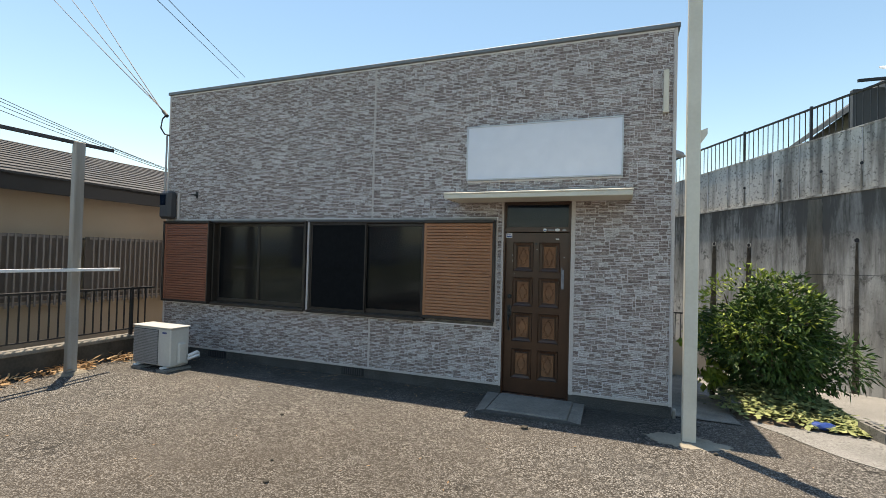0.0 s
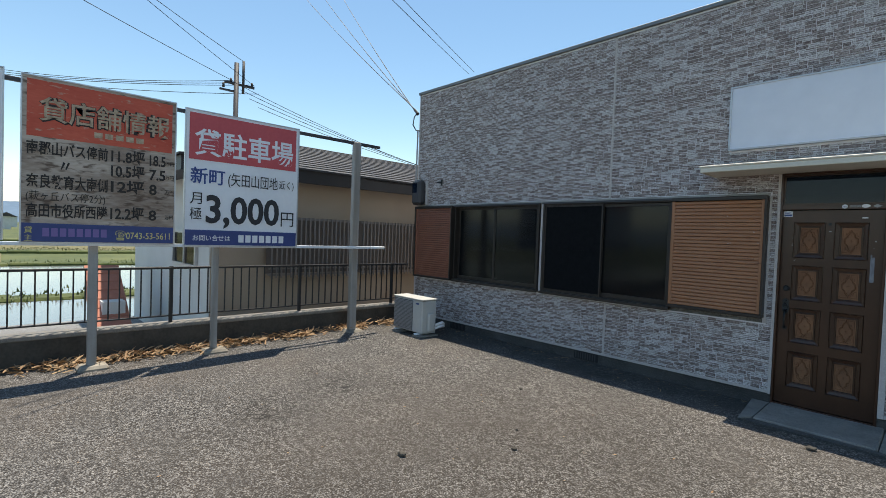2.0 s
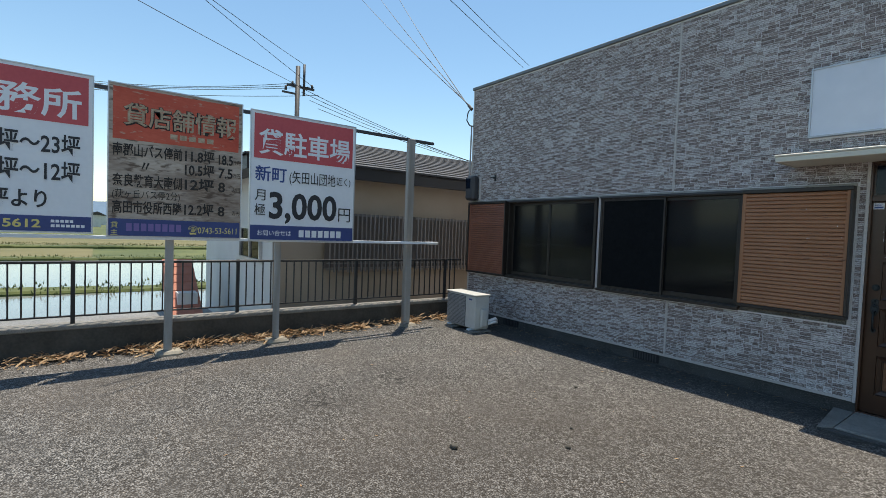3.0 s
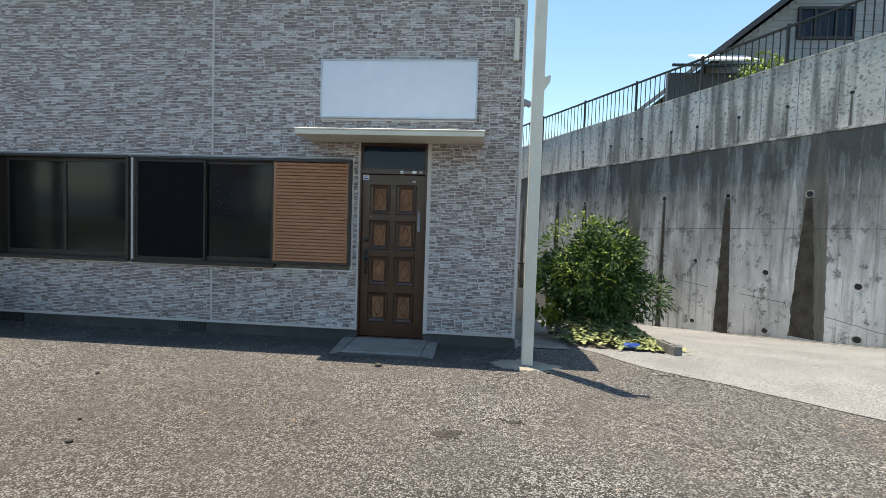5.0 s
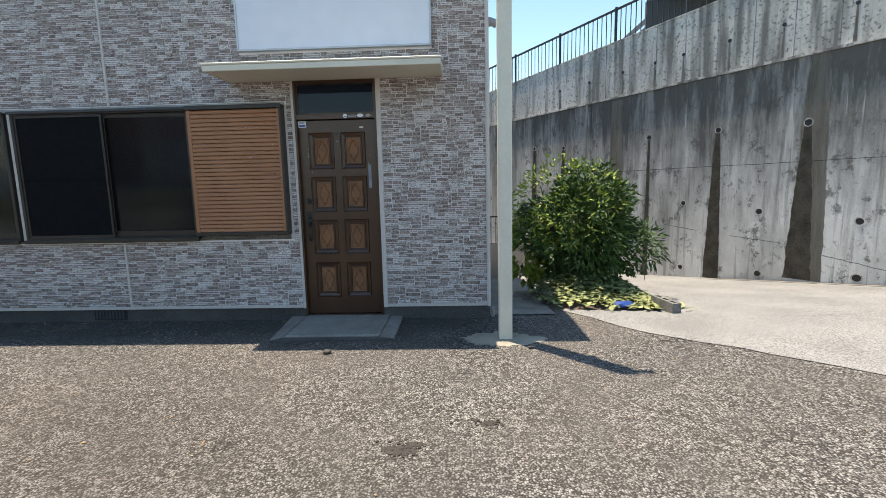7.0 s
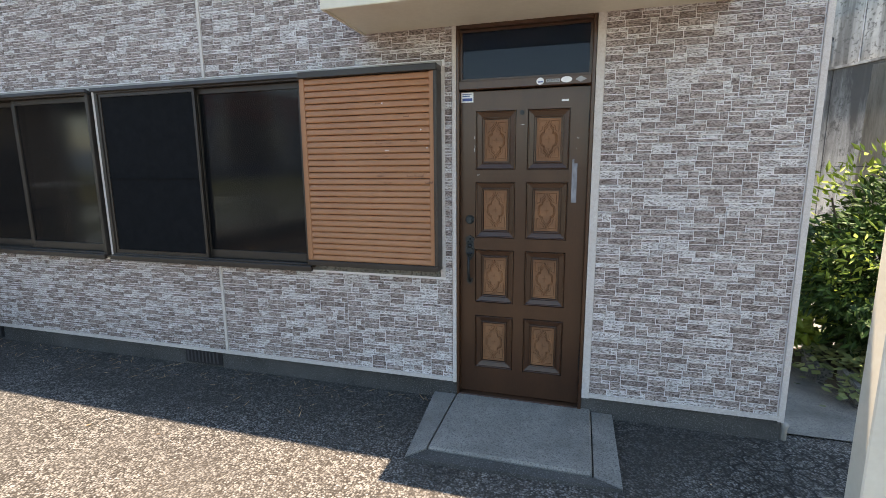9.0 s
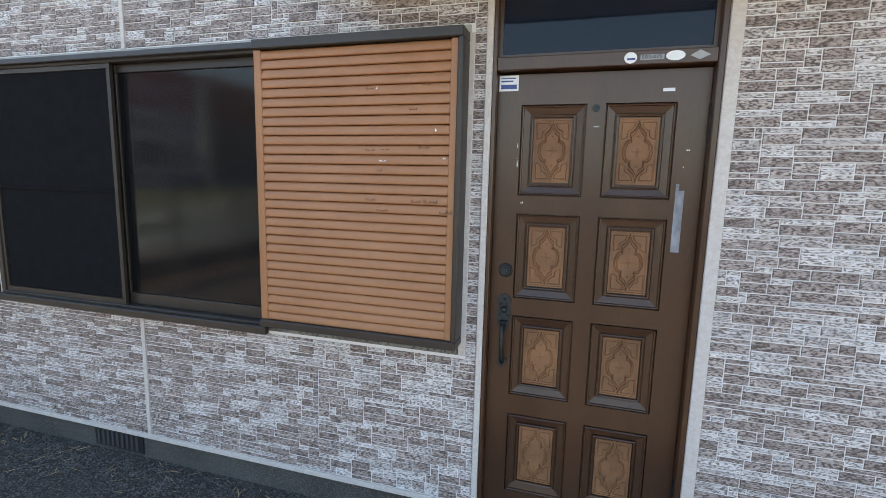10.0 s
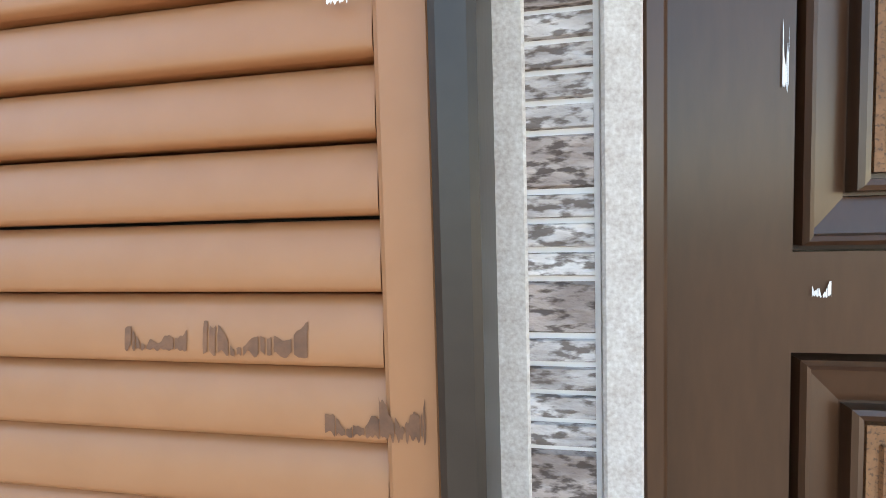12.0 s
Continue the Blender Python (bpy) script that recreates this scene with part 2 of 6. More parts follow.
M_FRAME = material("dark_bronze_aluminium", (0.02, 0.0155, 0.013), (0.04, 0.031, 0.026), 0.42, 0.1, scale=5.0, fine=80.0, bump=0.05)
M_SLAT = material("ochre_brown_slat", (0.318, 0.131, 0.057), (0.382, 0.17, 0.082), 0.5, scale=3.0, fine=40.0, bump=0.06)
M_SLAT_RED = material("red_brown_slat", (0.19, 0.066, 0.037), (0.26, 0.094, 0.054), 0.5, scale=3.0, fine=40.0, bump=0.06)
M_SCAR = material("bare_scar", (0.09, 0.042, 0.026), (0.24, 0.105, 0.055), 0.8, scale=60.0, fine=220.0)
M_WHITE = material("white_paint", (0.72, 0.74, 0.77), (0.82, 0.84, 0.86), 0.45, scale=1.5, fine=30.0, bump=0.03)
M_CREAM = material("cream_enamel", (0.6, 0.56, 0.47), (0.72, 0.68, 0.58), 0.5, scale=2.5, fine=40.0, bump=0.05)
M_SIGN_BLANK = material("blank_sign_face", (0.6, 0.64, 0.72), (0.74, 0.77, 0.84), 0.4, scale=0.9, fine=6.0, bump=0.02)
M_ALU = material("aluminium", (0.42, 0.43, 0.45), (0.6, 0.6, 0.62), 0.4, 0.7, scale=6.0, fine=90.0)
M_GALV = material("dull_galvanised_steel", (0.26, 0.26, 0.265), (0.38, 0.38, 0.385), 0.55, 0.25, scale=3.0, fine=50.0, bump=0.05)
M_DOOR = material("dark_brown_door", (0.04, 0.016, 0.008), (0.077, 0.033, 0.0165), 0.29, 0.0, scale=2.0, fine=40.0, stretch=(3, 3, 0.6), bump=0.05)
M_PANEL = material("carved_wood_panel", (0.13, 0.054, 0.023), (0.34, 0.155, 0.07), 0.65, scale=9.0, fine=160.0, speck=(0.07, 0.035, 0.02), speck_scale=420, speck_amount=0.3, bump=0.25, bump_dist=0.0015)
M_IRON = material("black_iron", (0.012, 0.016, 0.018), (0.05, 0.06, 0.065), 0.45, 0.6, scale=40.0, fine=150.0, bump=0.4)
M_BLACK = plain("black_paint", (0.02, 0.02, 0.022), 0.5, 0.2)
M_CHAR = plain("charcoal", (0.05, 0.05, 0.055), 0.6)
M_GLASS = glass("tinted_glass", (0.012, 0.012, 0.013), alpha=0.62, rough=0.1)
M_GLASS_T = glass("transom_glass", (0.01, 0.02, 0.04), alpha=0.6)
M_SCREEN = material("insect_screen", (0.008, 0.009, 0.01), (0.013, 0.014, 0.016), 0.95, scale=20.0, fine=300.0)
M_SCREEN.node_tree.nodes["Principled BSDF"].inputs["Specular IOR Level"].default_value = 0.05
M_ROOM = material("dim_room_wall", (0.2, 0.2, 0.2), (0.26, 0.26, 0.26), 0.9)
M_RED = material("sign_red", (0.5, 0.06, 0.07), (0.62, 0.1, 0.11), 0.5, scale=1.5, fine=25.0)
M_RED_FADED = material("faded_sign_red", (0.5, 0.06, 0.03), (0.66, 0.12, 0.065), 0.6, scale=3.0, fine=30.0, speck=(0.5, 0.36, 0.26), speck_scale=22, speck_amount=-0.1, stretch=(1, 0.5, 1.6))
M_BOARD_WHITE = material("sign_white", (0.74, 0.75, 0.78), (0.84, 0.85, 0.87), 0.5, scale=1.2, fine=18.0, bump=0.02)
M_BOARD_OLD = material("yellowed_sign", (0.2, 0.13, 0.09), (0.62, 0.52, 0.43), 0.7, scale=2.2, fine=26.0, speck=(0.1, 0.06, 0.04), speck_scale=16, speck_amount=0.25, stretch=(1, 0.45, 1.6), tight=0.14)
M_BLUE = material("sign_blue", (0.025, 0.045, 0.17), (0.04, 0.07, 0.24), 0.5, scale=2.0, fine=25.0)
M_BLUE_TEXT = plain("letter_blue", (0.03, 0.07, 0.25), 0.5)
M_LETTER = plain("letter_black", (0.025, 0.025, 0.03), 0.6)
M_LETTER_FADED = material("faded_letter", (0.014, 0.012, 0.012), (0.05, 0.038, 0.03), 0.7, scale=20.0, fine=60.0)
M_LETTER_YELLOW = plain("letter_yellow", (0.7, 0.6, 0.2), 0.6)
M_LILAC = plain("faded_lilac", (0.2, 0.14, 0.36), 0.6)
M_LETTER_TAN = material("tan_letter", (0.26, 0.17, 0.1), (0.6, 0.47, 0.33), 0.7, scale=20.0, fine=60.0)
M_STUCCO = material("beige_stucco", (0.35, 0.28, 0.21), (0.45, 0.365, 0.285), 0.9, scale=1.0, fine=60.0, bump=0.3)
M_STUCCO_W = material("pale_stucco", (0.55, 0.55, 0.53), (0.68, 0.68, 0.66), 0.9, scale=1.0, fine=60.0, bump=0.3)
M_TILE = material("dark_roof_tile", (0.03, 0.026, 0.024), (0.062, 0.054, 0.05), 0.6, scale=1.5, fine=30.0, per="island", random_value=0.5)
M_RUST = material("red_rust_tile", (0.34, 0.11, 0.07), (0.56, 0.24, 0.16), 0.8, scale=3.0, fine=25.0, per="island", random_value=0.5)
M_PADDY = material("paddy_water", (0.16, 0.17, 0.16), (0.24, 0.25, 0.24), 0.12, scale=0.1, fine=1.5, bump=0.05)
# distance haze is mixed into the hills' blue
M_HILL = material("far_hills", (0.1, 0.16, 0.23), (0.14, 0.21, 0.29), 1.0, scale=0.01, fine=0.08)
M_SIDING = material("grey_house_siding", (0.2, 0.215, 0.235), (0.33, 0.35, 0.37), 0.8, scale=0.8, fine=12.0)
M_LEAF = leaf_material("green_leaf", (0.007, 0.026, 0.005), (0.065, 0.14, 0.02))
M_LEAF_Y = leaf_material("yellow_green_leaf", (0.1, 0.17, 0.015), (0.32, 0.38, 0.05))
M_IVY = leaf_material("ivy_leaf", (0.05, 0.085, 0.025), (0.36, 0.38, 0.15))
M_BARK = material("bark", (0.06, 0.045, 0.03), (0.14, 0.1, 0.07), 0.9, scale=8.0, fine=80.0)
M_STRAW = material("dry_straw", (0.22, 0.12, 0.06), (0.5, 0.34, 0.19), 0.9, scale=5.0, fine=40.0, per="island", random_value=0.7)
M_PIPE = plain("pale_grey_pipe", (0.55, 0.56, 0.57), 0.5)
M_SOIL = material("dark_soil", (0.06, 0.045, 0.03), (0.14, 0.1, 0.07), 0.95, scale=3.0, fine=40.0, bump=0.6)
M_SAND = material("sandy_mortar", (0.16, 0.14, 0.112), (0.38, 0.34, 0.275), 0.95, scale=4.0, fine=60.0, bump=0.5)
M_CAP = material("blue_grey_capping", (0.13, 0.15, 0.16), (0.2, 0.22, 0.23), 0.5, 0.2)
M_FIELD = material("fallow_field", (0.07, 0.085, 0.025), (0.24, 0.19, 0.09), 0.95, scale=0.08, fine=1.2, stretch=(1, 0.3, 1))
M_BLOCK = material("grimy_block", (0.11, 0.105, 0.095), (0.27, 0.26, 0.24), 0.95, scale=9.0, fine=90.0, speck=(0.06, 0.06, 0.055), speck_scale=70, bump=0.5)
M_POST = material("aged_grey_paint", (0.3, 0.285, 0.265), (0.42, 0.4, 0.375), 0.6, scale=3.0, fine=50.0, streak=(0.24, 0.21, 0.18))
M_CASING = material("aged_casing", (0.46, 0.455, 0.43), (0.58, 0.575, 0.545), 0.5, scale=2.0, fine=40.0)
M_TAPE = material("grey_tape", (0.13, 0.135, 0.16), (0.34, 0.36, 0.4), 0.5, scale=30.0, fine=90.0, stretch=(1, 1, 0.4))
M_FASCIA = plain("dark_brown_fascia", (0.028, 0.024, 0.022), 0.5)
M_RUBBER = plain("black_cable", (0.015, 0.015, 0.016), 0.6)
M_BLUE_BAG = plain("blue_plastic", (0.02, 0.06, 0.25), 0.4)

# ---- mesh helpers ----
BASE = {}


def box(bm, x0, x1, y0, y1, z0, z1, bevel=0.0):
    made = bmesh.ops.create_cube(bm, size=1.0, matrix=Matrix.Translation(((x0 + x1) / 2, (y0 + y1) / 2, (z0 + z1) / 2)) @ Matrix.Diagonal((abs(x1 - x0), abs(y1 - y0), abs(z1 - z0), 1)))
    if bevel:
        edges = list({e for v in made["verts"] for e in v.link_edges})
        bmesh.ops.bevel(bm, geom=edges, offset=bevel, segments=1, affect="EDGES", clamp_overlap=True)
    return bm


def boxes(*rows, bevel=0.0):
    bm = bmesh.new()
    for r in rows:
        box(bm, *r, bevel=bevel)
    return bm


def tube(bm, points, r, sides=8, taper=None):
    pts = [Vector(p) for p in points]
    rings = []
    for i, p in enumerate(pts):
        d = (pts[min(i + 1, len(pts) - 1)] - pts[max(i - 1, 0)]).normalized()
        u = d.cross(Vector((0.31, 0.17, 0.94))).normalized()
        v = d.cross(u)
        rr = r if taper is None else r + (taper - r) * i / (len(pts) - 1)
        rings.append([bm.verts.new(p + rr * (math.cos(a) * u + math.sin(a) * v)) for a in [2 * math.pi * k / sides for k in range(sides)]])
    for a, b in zip(rings, rings[1:]):
        for k in range(sides):
            bm.faces.new((a[k], a[(k + 1) % sides], b[(k + 1) % sides], b[k]))
    bm.faces.new(rings[0][::-1])
    bm.faces.new(rings[-1])
    return bm


def prism(bm, outline, axis, a, b):
    """A solid from an outline in the two other axes, between a and b along the axis (0, 1, 2)."""
    def at(p, c):
        q = list(p)
        q.insert(axis, c)
        return bm.verts.new(q)
    one, two = [at(p, a) for p in outline], [at(p, b) for p in outline]
    n = len(outline)
    bm.faces.new(one)
    bm.faces.new(two[::-1])
    for k in range(n):
        bm.faces.new((one[k], two[k], two[(k + 1) % n], one[(k + 1) % n]))
    bmesh.ops.recalc_face_normals(bm, faces=bm.faces)
    return bm


def thing(name, at, label, category, group="", kind=""):
    ob = new(name)
    ob.empty_display_size = 0.1
    ob.location = at
    BASE[ob] = Vector(at)
    return tagged(ob, label, category, group, kind)


def mesh_of(name, bm, mat, smooth=False):
    me = bpy.data.meshes.new(name)
    bm.normal_update()
    bm.to_mesh(me)
    bm.free()
    me.materials.append(mat)
    if smooth:
        for p in me.polygons:
            p.use_smooth = True
    return me


def part(name, bm, mat, parent, label="", smooth=False, kind=""):
    """Links a bmesh, in world metres, as one mesh object under a thing or a part."""
    base = BASE[parent]
    bmesh.ops.translate(bm, verts=bm.verts, vec=-base)
    ob = new(name, mesh_of(name, bm, mat, smooth))
    ob.parent = parent
    BASE[ob] = base
    return tagged(ob, label, kind=kind)


def piece(name, mesh, parent, m):
    """A piece on shared mesh data, at the world pose m."""
    ob = new(name, mesh)
    ob.parent = parent
    ob.matrix_basis = Matrix.Translation(-BASE[parent]) @ m
    BASE[ob] = BASE[parent]
    return ob


def solid(name, bm, mat, label="", category="", kind="structure", smooth=False):
    """A top-level mesh in world metres."""
    ob = new(name, mesh_of(name, bm, mat, smooth))
    BASE[ob] = Vector((0, 0, 0))
    return tagged(ob, label, category, kind=kind)


def writing(text, size, mat, parent, m, width=None, label="", name="lettering", squeeze=None, bold=0.0):
    """Raised letters from the built-in font; m places the text's lower left corner in the world, text along x, up along y."""
    cu = bpy.data.curves.new(name, "FONT")
    cu.body, cu.size, cu.extrude, cu.resolution_u, cu.offset = text, size, 0.0015, 3, bold
    tmp = new("tmp", cu)
    bpy.context.view_layer.update()
    me = bpy.data.meshes.new_from_object(tmp.evaluated_get(bpy.context.evaluated_depsgraph_get()))
    bpy.data.objects.remove(tmp)
    bpy.data.curves.remove(cu)
    xs = [v.co.x for v in me.vertices]
    if not xs:
        return None
    s = width / (max(xs) - min(xs)) if width else 1.0
    x0 = min(xs)
    for v in me.vertices:
        v.co.x = (v.co.x - x0) * s
    me.name = name
    me.materials.clear()
    me.materials.append(mat)
    ob = new(name, me)
    ob.parent = parent
    ob.matrix_basis = Matrix.Translation(-BASE[parent]) @ m
    BASE[ob] = BASE[parent]
    return tagged(ob, label)


# ---- ground ----
KY = (-400, -6, -2.4, -1.0, 0.0, 0.5, 1.3, 2.4, 4.0, 5.6, 9.0, 20.0, 400)
KZ = (0.0, 0.03, 0.05, 0.085, 0.07, 0.02, -0.06, -0.22, -0.44, -0.68, -1.1, -1.6, -1.6)


def lot(y):
    return float(np.interp(y, KY, KZ))


def terrain(x, y):
    if x < -6.02:
        return float(np.interp(x, (-30, -16, -14, -6.05), (-1.6, -1.6, -0.8, -0.6)))
    return lot(y)


def grid_mesh(xs, ys, height):
    bm = bmesh.new()
    rows = [[bm.verts.new((x, y, height(x, y))) for x in xs] for y in ys]
    for a, b in zip(rows, rows[1:]):
        for k in range(len(xs) - 1):
            bm.faces.new((a[k], a[k + 1], b[k + 1], b[k]))
    return bm


xs = [-3000, -400, -80, -30, -16, -14, -10, -6.05, -6.01] + [-5.5 + 0.5 * k for k in range(31)] + [14, 30, 120, 3000]
ys = [-3000, -300, -60, -20] + [-10 + 0.5 * k for k in range(43)] + [14, 20, 60, 400, 3000]
ground = solid("ground", grid_mesh(xs, ys, terrain), M_ASPHALT, "worn grey asphalt car park with brown stains", "ground")
ground.data.materials.append(M_GRASS)
ground.data.materials.append(M_ROAD)
for p in ground.data.polygons:
    if p.center.x < -6.0 or abs(p.center.y) > 60:
        p.material_index = 2 if -14.5 < p.center.x and abs(p.center.y) < 60 else 1

bm = bmesh.new()
edge = [(2.62, 4.2), (2.62, 0.62), (3.0, -0.2), (3.45, -0.69), (4.05, -1.12), (4.71, -1.62), (5.37, -2.39), (6.2, -3.6), (6.8, -5.5), (7.2, -9.0)]
steps = []
for (xa, ya), (xb, yb) in zip(edge, edge[1:]):
    for k in range(8):
        f = k / 8
        steps.append((xa + (xb - xa) * f, ya + (yb - ya) * f))
steps.append(edge[-1])
last = None
for x, y in [(1.9, 14.0), (2.3, 9.0)] + steps:
    wob = 0.05 * noise.noise((x * 3, y * 3, 0))
    row = [bm.verts.new((xx, y, lot(y) + 0.006)) for xx in (x + wob, x + 2, x + 6, 14.0, 40.0)]
    if last:
        for k in range(4):
            bm.faces.new((last[k], row[k], row[k + 1], last[k + 1]))
    last = row
solid("road", bm, M_ROAD, "pale sloping concrete road beside the car park", "road")

# added wall, never in view: stops the panes mirroring open grass
solid("wall_street_side", boxes((-4.0, 16.0, -15.3, -15.1, -0.3, 2.4)), M_BLOCK, "plain grey wall added out of view for window reflections", "wall")

# ---- shop building ----
XL, XR, ZT = -5.83, 1.925, 4.44
WIN = (-5.80, -0.1, 0.95, 2.26)
DOOR = (0.0045, 0.822, 0.10, 2.50)
wall_front = solid("wall_front", boxes(
    (XL, XR, 0.0, 0.14, DOOR[3], ZT), (XL, DOOR[0], 0.0, 0.14, WIN[3], DOOR[3]), (WIN[1], DOOR[0], 0.0, 0.14, 0.215, WIN[3]),
    (XL, WIN[1], 0.0, 0.14, 0.215, WIN[2]), (XL, WIN[0], 0.0, 0.14, WIN[2], WIN[3]), (-2.95, -2.885, 0.0, 0.14, WIN[2], WIN[3]),
    (DOOR[1], XR, 0.0, 0.14, 0.215, DOOR[3])), M_JOINT, "front wall of a shop clad in grey split-brick siding", "wall")
solid("wall_side_east", boxes((XR - 0.14, XR, 0.141, 9.0, -1.3, ZT)), M_JOINT, "plain grey side wall of the shop", "wall")
solid("wall_side_west", boxes((XL, XL + 0.14, 0.141, 9.0, -1.0, ZT)), M_JOINT, "plain grey side wall of the shop", "wall")
solid("wall_back", boxes((XL + 0.141, XR - 0.141, 8.86, 9.0, -1.3, ZT)), M_JOINT, "plain grey back wall of the shop", "wall")
solid("roof", boxes((XL + 0.141, XR - 0.141, 0.141, 8.85, 3.9, 4.05)), M_CHAR, "flat dark metal roof behind the parapet", "roof")
solid("ceiling", boxes((XL + 0.141, XR - 0.141, 0.141, 8.85, 2.62, 2.68)), M_ROOM, "plain pale ceiling of the empty shop", "ceiling")
solid("floor", boxes((XL + 0.141, XR - 0.141, 0.141, 8.85, -0.3, 0.12)), M_ROOM, "grey floor of the empty shop", "floor")
solid("partition_wall", boxes((XL + 0.141, XR - 0.141, 4.0, 4.1, 0.121, 2.619)), M_ROOM, "dim plaster wall deep in the shop", "wall")
fnd = thing("foundation", (-2, 0.02, 0), "dark grey rendered concrete foundation along the wall", "foundation", kind="structure")
part("wall_base", boxes((XL, DOOR[0], 0.012, 0.14, -0.3, 0.214), (DOOR[1], XR, 0.012, 0.14, -0.3, 0.214), (DOOR[0] + 0.001, DOOR[1] - 0.001, 0.09, 0.14, -0.3, 0.099)), M_FOUNDATION, fnd)
for vx in (-2.3, -4.8):
    v = part("vent_grille", boxes((vx, vx + 0.36, 0.004, 0.011, 0.09, 0.2)), M_BLACK, fnd, "dark sheet-metal vent grille")
    for k in range(9):
        part("vent_bar", boxes((vx + 0.02 + k * 0.036, vx + 0.036 + k * 0.036, 0.0, 0.0035, 0.1, 0.19)), M_CHAR, v)
trim = thing("trim", (-2, 0, 0), "pale metal edge strips of the wall cladding", "trim", kind="structure")


def strip(x0, x1, z0, z1, depth=0.012, mat=M_TRIM, label=""):
    return part("edge_strip", boxes((x0, x1, -depth, -0.0005, z0, z1), bevel=0.002), mat, trim, label)


strip(XL, -0.022, 0.205, 0.232)
strip(0.8685, XR, 0.205, 0.232)
strip(-0.021, 0.004, 0.2, 2.52)
strip(0.8225, 0.868, 0.2, 2.52)
strip(-0.1, -0.068, 0.93, 2.2615)
strip(XL, -0.0855, 2.2625, 2.2925, 0.012, M_POST, "dull grey flashing above the windows")
strip(XL, -0.1005, 0.93, 0.949, 0.01, M_BLOCK, "dull grey trim below the windows")
strip(-1.034, -0.1005, 0.9492, 0.9845, 0.01, M_BLOCK)
strip(-1.882, -1.858, 2.2925, 4.40)
strip(-1.882, -1.858, 0.2325, 0.9295)
strip(-2.936, -2.9, 0.95, 2.261, 0.02)
strip(XR - 0.028, XR + 0.004, 0.2, 4.40, 0.016)
strip(XL - 0.004, XL + 0.024, 0.2, 4.40, 0.016)
part("parapet_cap", boxes((XL - 0.03, XR + 0.03, -0.035, 0.18, 4.405, 4.455), bevel=0.006), M_CAP, trim, "dull metal parapet capping")
part("parapet_cap", boxes((XR - 0.16, XR + 0.03, 0.181, 9.03, 4.405, 4.455), bevel=0.006), M_CAP, trim)
part("parapet_cap", boxes((XL - 0.03, XL + 0.16, 0.181, 9.03, 4.405, 4.455), bevel=0.006), M_CAP, trim)


# windows: bronze sashes, tinted panes, insect screen
def window(name, x0, x1, screens, label):
    z0, z1 = WIN[2], WIN[3]
    w = thing(name, ((x0 + x1) / 2, 0, z0), label, "window", kind="structure")
    f = part("window_frame", boxes((x0, x1, -0.045, 0.1, z0, z0 + 0.03), (x0, x1, -0.045, 0.1, z1 - 0.035, z1), (x0, x0 + 0.03, -0.045, 0.1, z0 + 0.0301, z1 - 0.0351), (x1 - 0.03, x1, -0.045, 0.1, z0 + 0.0301, z1 - 0.0351), bevel=0.003), M_FRAME, w)
    part("sill", boxes((x0 - 0.005, x1 + 0.005, -0.075, -0.0455, z0 - 0.02, z0 + 0.018), bevel=0.004), M_FRAME, w)
    part("head_flashing", boxes((x0 - 0.01, x1 + 0.01, -0.07, -0.0455, z1 - 0.02, z1 + 0.006), bevel=0.003), M_CHAR, w)
    xm = (x0 + x1) / 2
    for k, (a, b, y) in enumerate(((x0 + 0.031, xm + 0.022, 0.04), (xm - 0.022, x1 - 0.031, 0.0))):
        za, zb = z0 + 0.031, z1 - 0.036
        s = part("sash", boxes((a, a + 0.04, y, y + 0.03, za, zb), (b - 0.04, b, y, y + 0.03, za, zb), (a + 0.0401, b - 0.0401, y, y + 0.03, za, za + 0.06), (a + 0.0401, b - 0.0401, y, y + 0.03, zb - 0.04, zb), bevel=0.002), M_FRAME, w)
        p = part("pane", boxes((a + 0.041, b - 0.041, y + 0.012, y + 0.017, za + 0.061, zb - 0.041)), M_GLASS, s, "dark tinted glass pane")
        p.visible_shadow = False
    # added sheet stands in for the dim interior behind both panes
    part("blind", boxes((x0 + 0.005, x1 - 0.005, 0.105, 0.109, z0 + 0.01, z1 - 0.005)), M_ROOM_DARK, w, "dark sheet added behind the glass to dim the panes")
    if screens is None:
        return w
    a, b = (x0 + 0.031, xm + 0.022) if screens == 0 else (xm - 0.022, x1 - 0.031)
    sc = part("insect_screen", boxes((a, a + 0.022, -0.035, -0.017, z0 + 0.031, z1 - 0.036), (b - 0.022, b, -0.035, -0.017, z0 + 0.031, z1 - 0.036), (a + 0.0221, b - 0.0221, -0.035, -0.017, z0 + 0.031, z0 + 0.06), (a + 0.0221, b - 0.0221, -0.035, -0.017, z1 - 0.06, z1 - 0.036)), M_FRAME, w)
    part("mesh", boxes((a + 0.0225, b - 0.0225, -0.027, -0.025, z0 + 0.061, z1 - 0.061)), M_SCREEN, sc, "black woven insect mesh")
    part("cross_bar", boxes((a + 0.0225, b - 0.0225, -0.034, -0.0275, 1.58, 1.592)), M_SCREEN, sc)
    return w


M_ROOM_DARK = material("dark_sheet", (0.05, 0.048, 0.046), (0.085, 0.08, 0.078), 0.9, scale=1.2)
window("window_1", -4.745, -2.952, None, "bronze aluminium sliding window with dark tinted panes")
window("window_2", -2.884, -1.04, 0, "bronze aluminium sliding window with an insect screen")


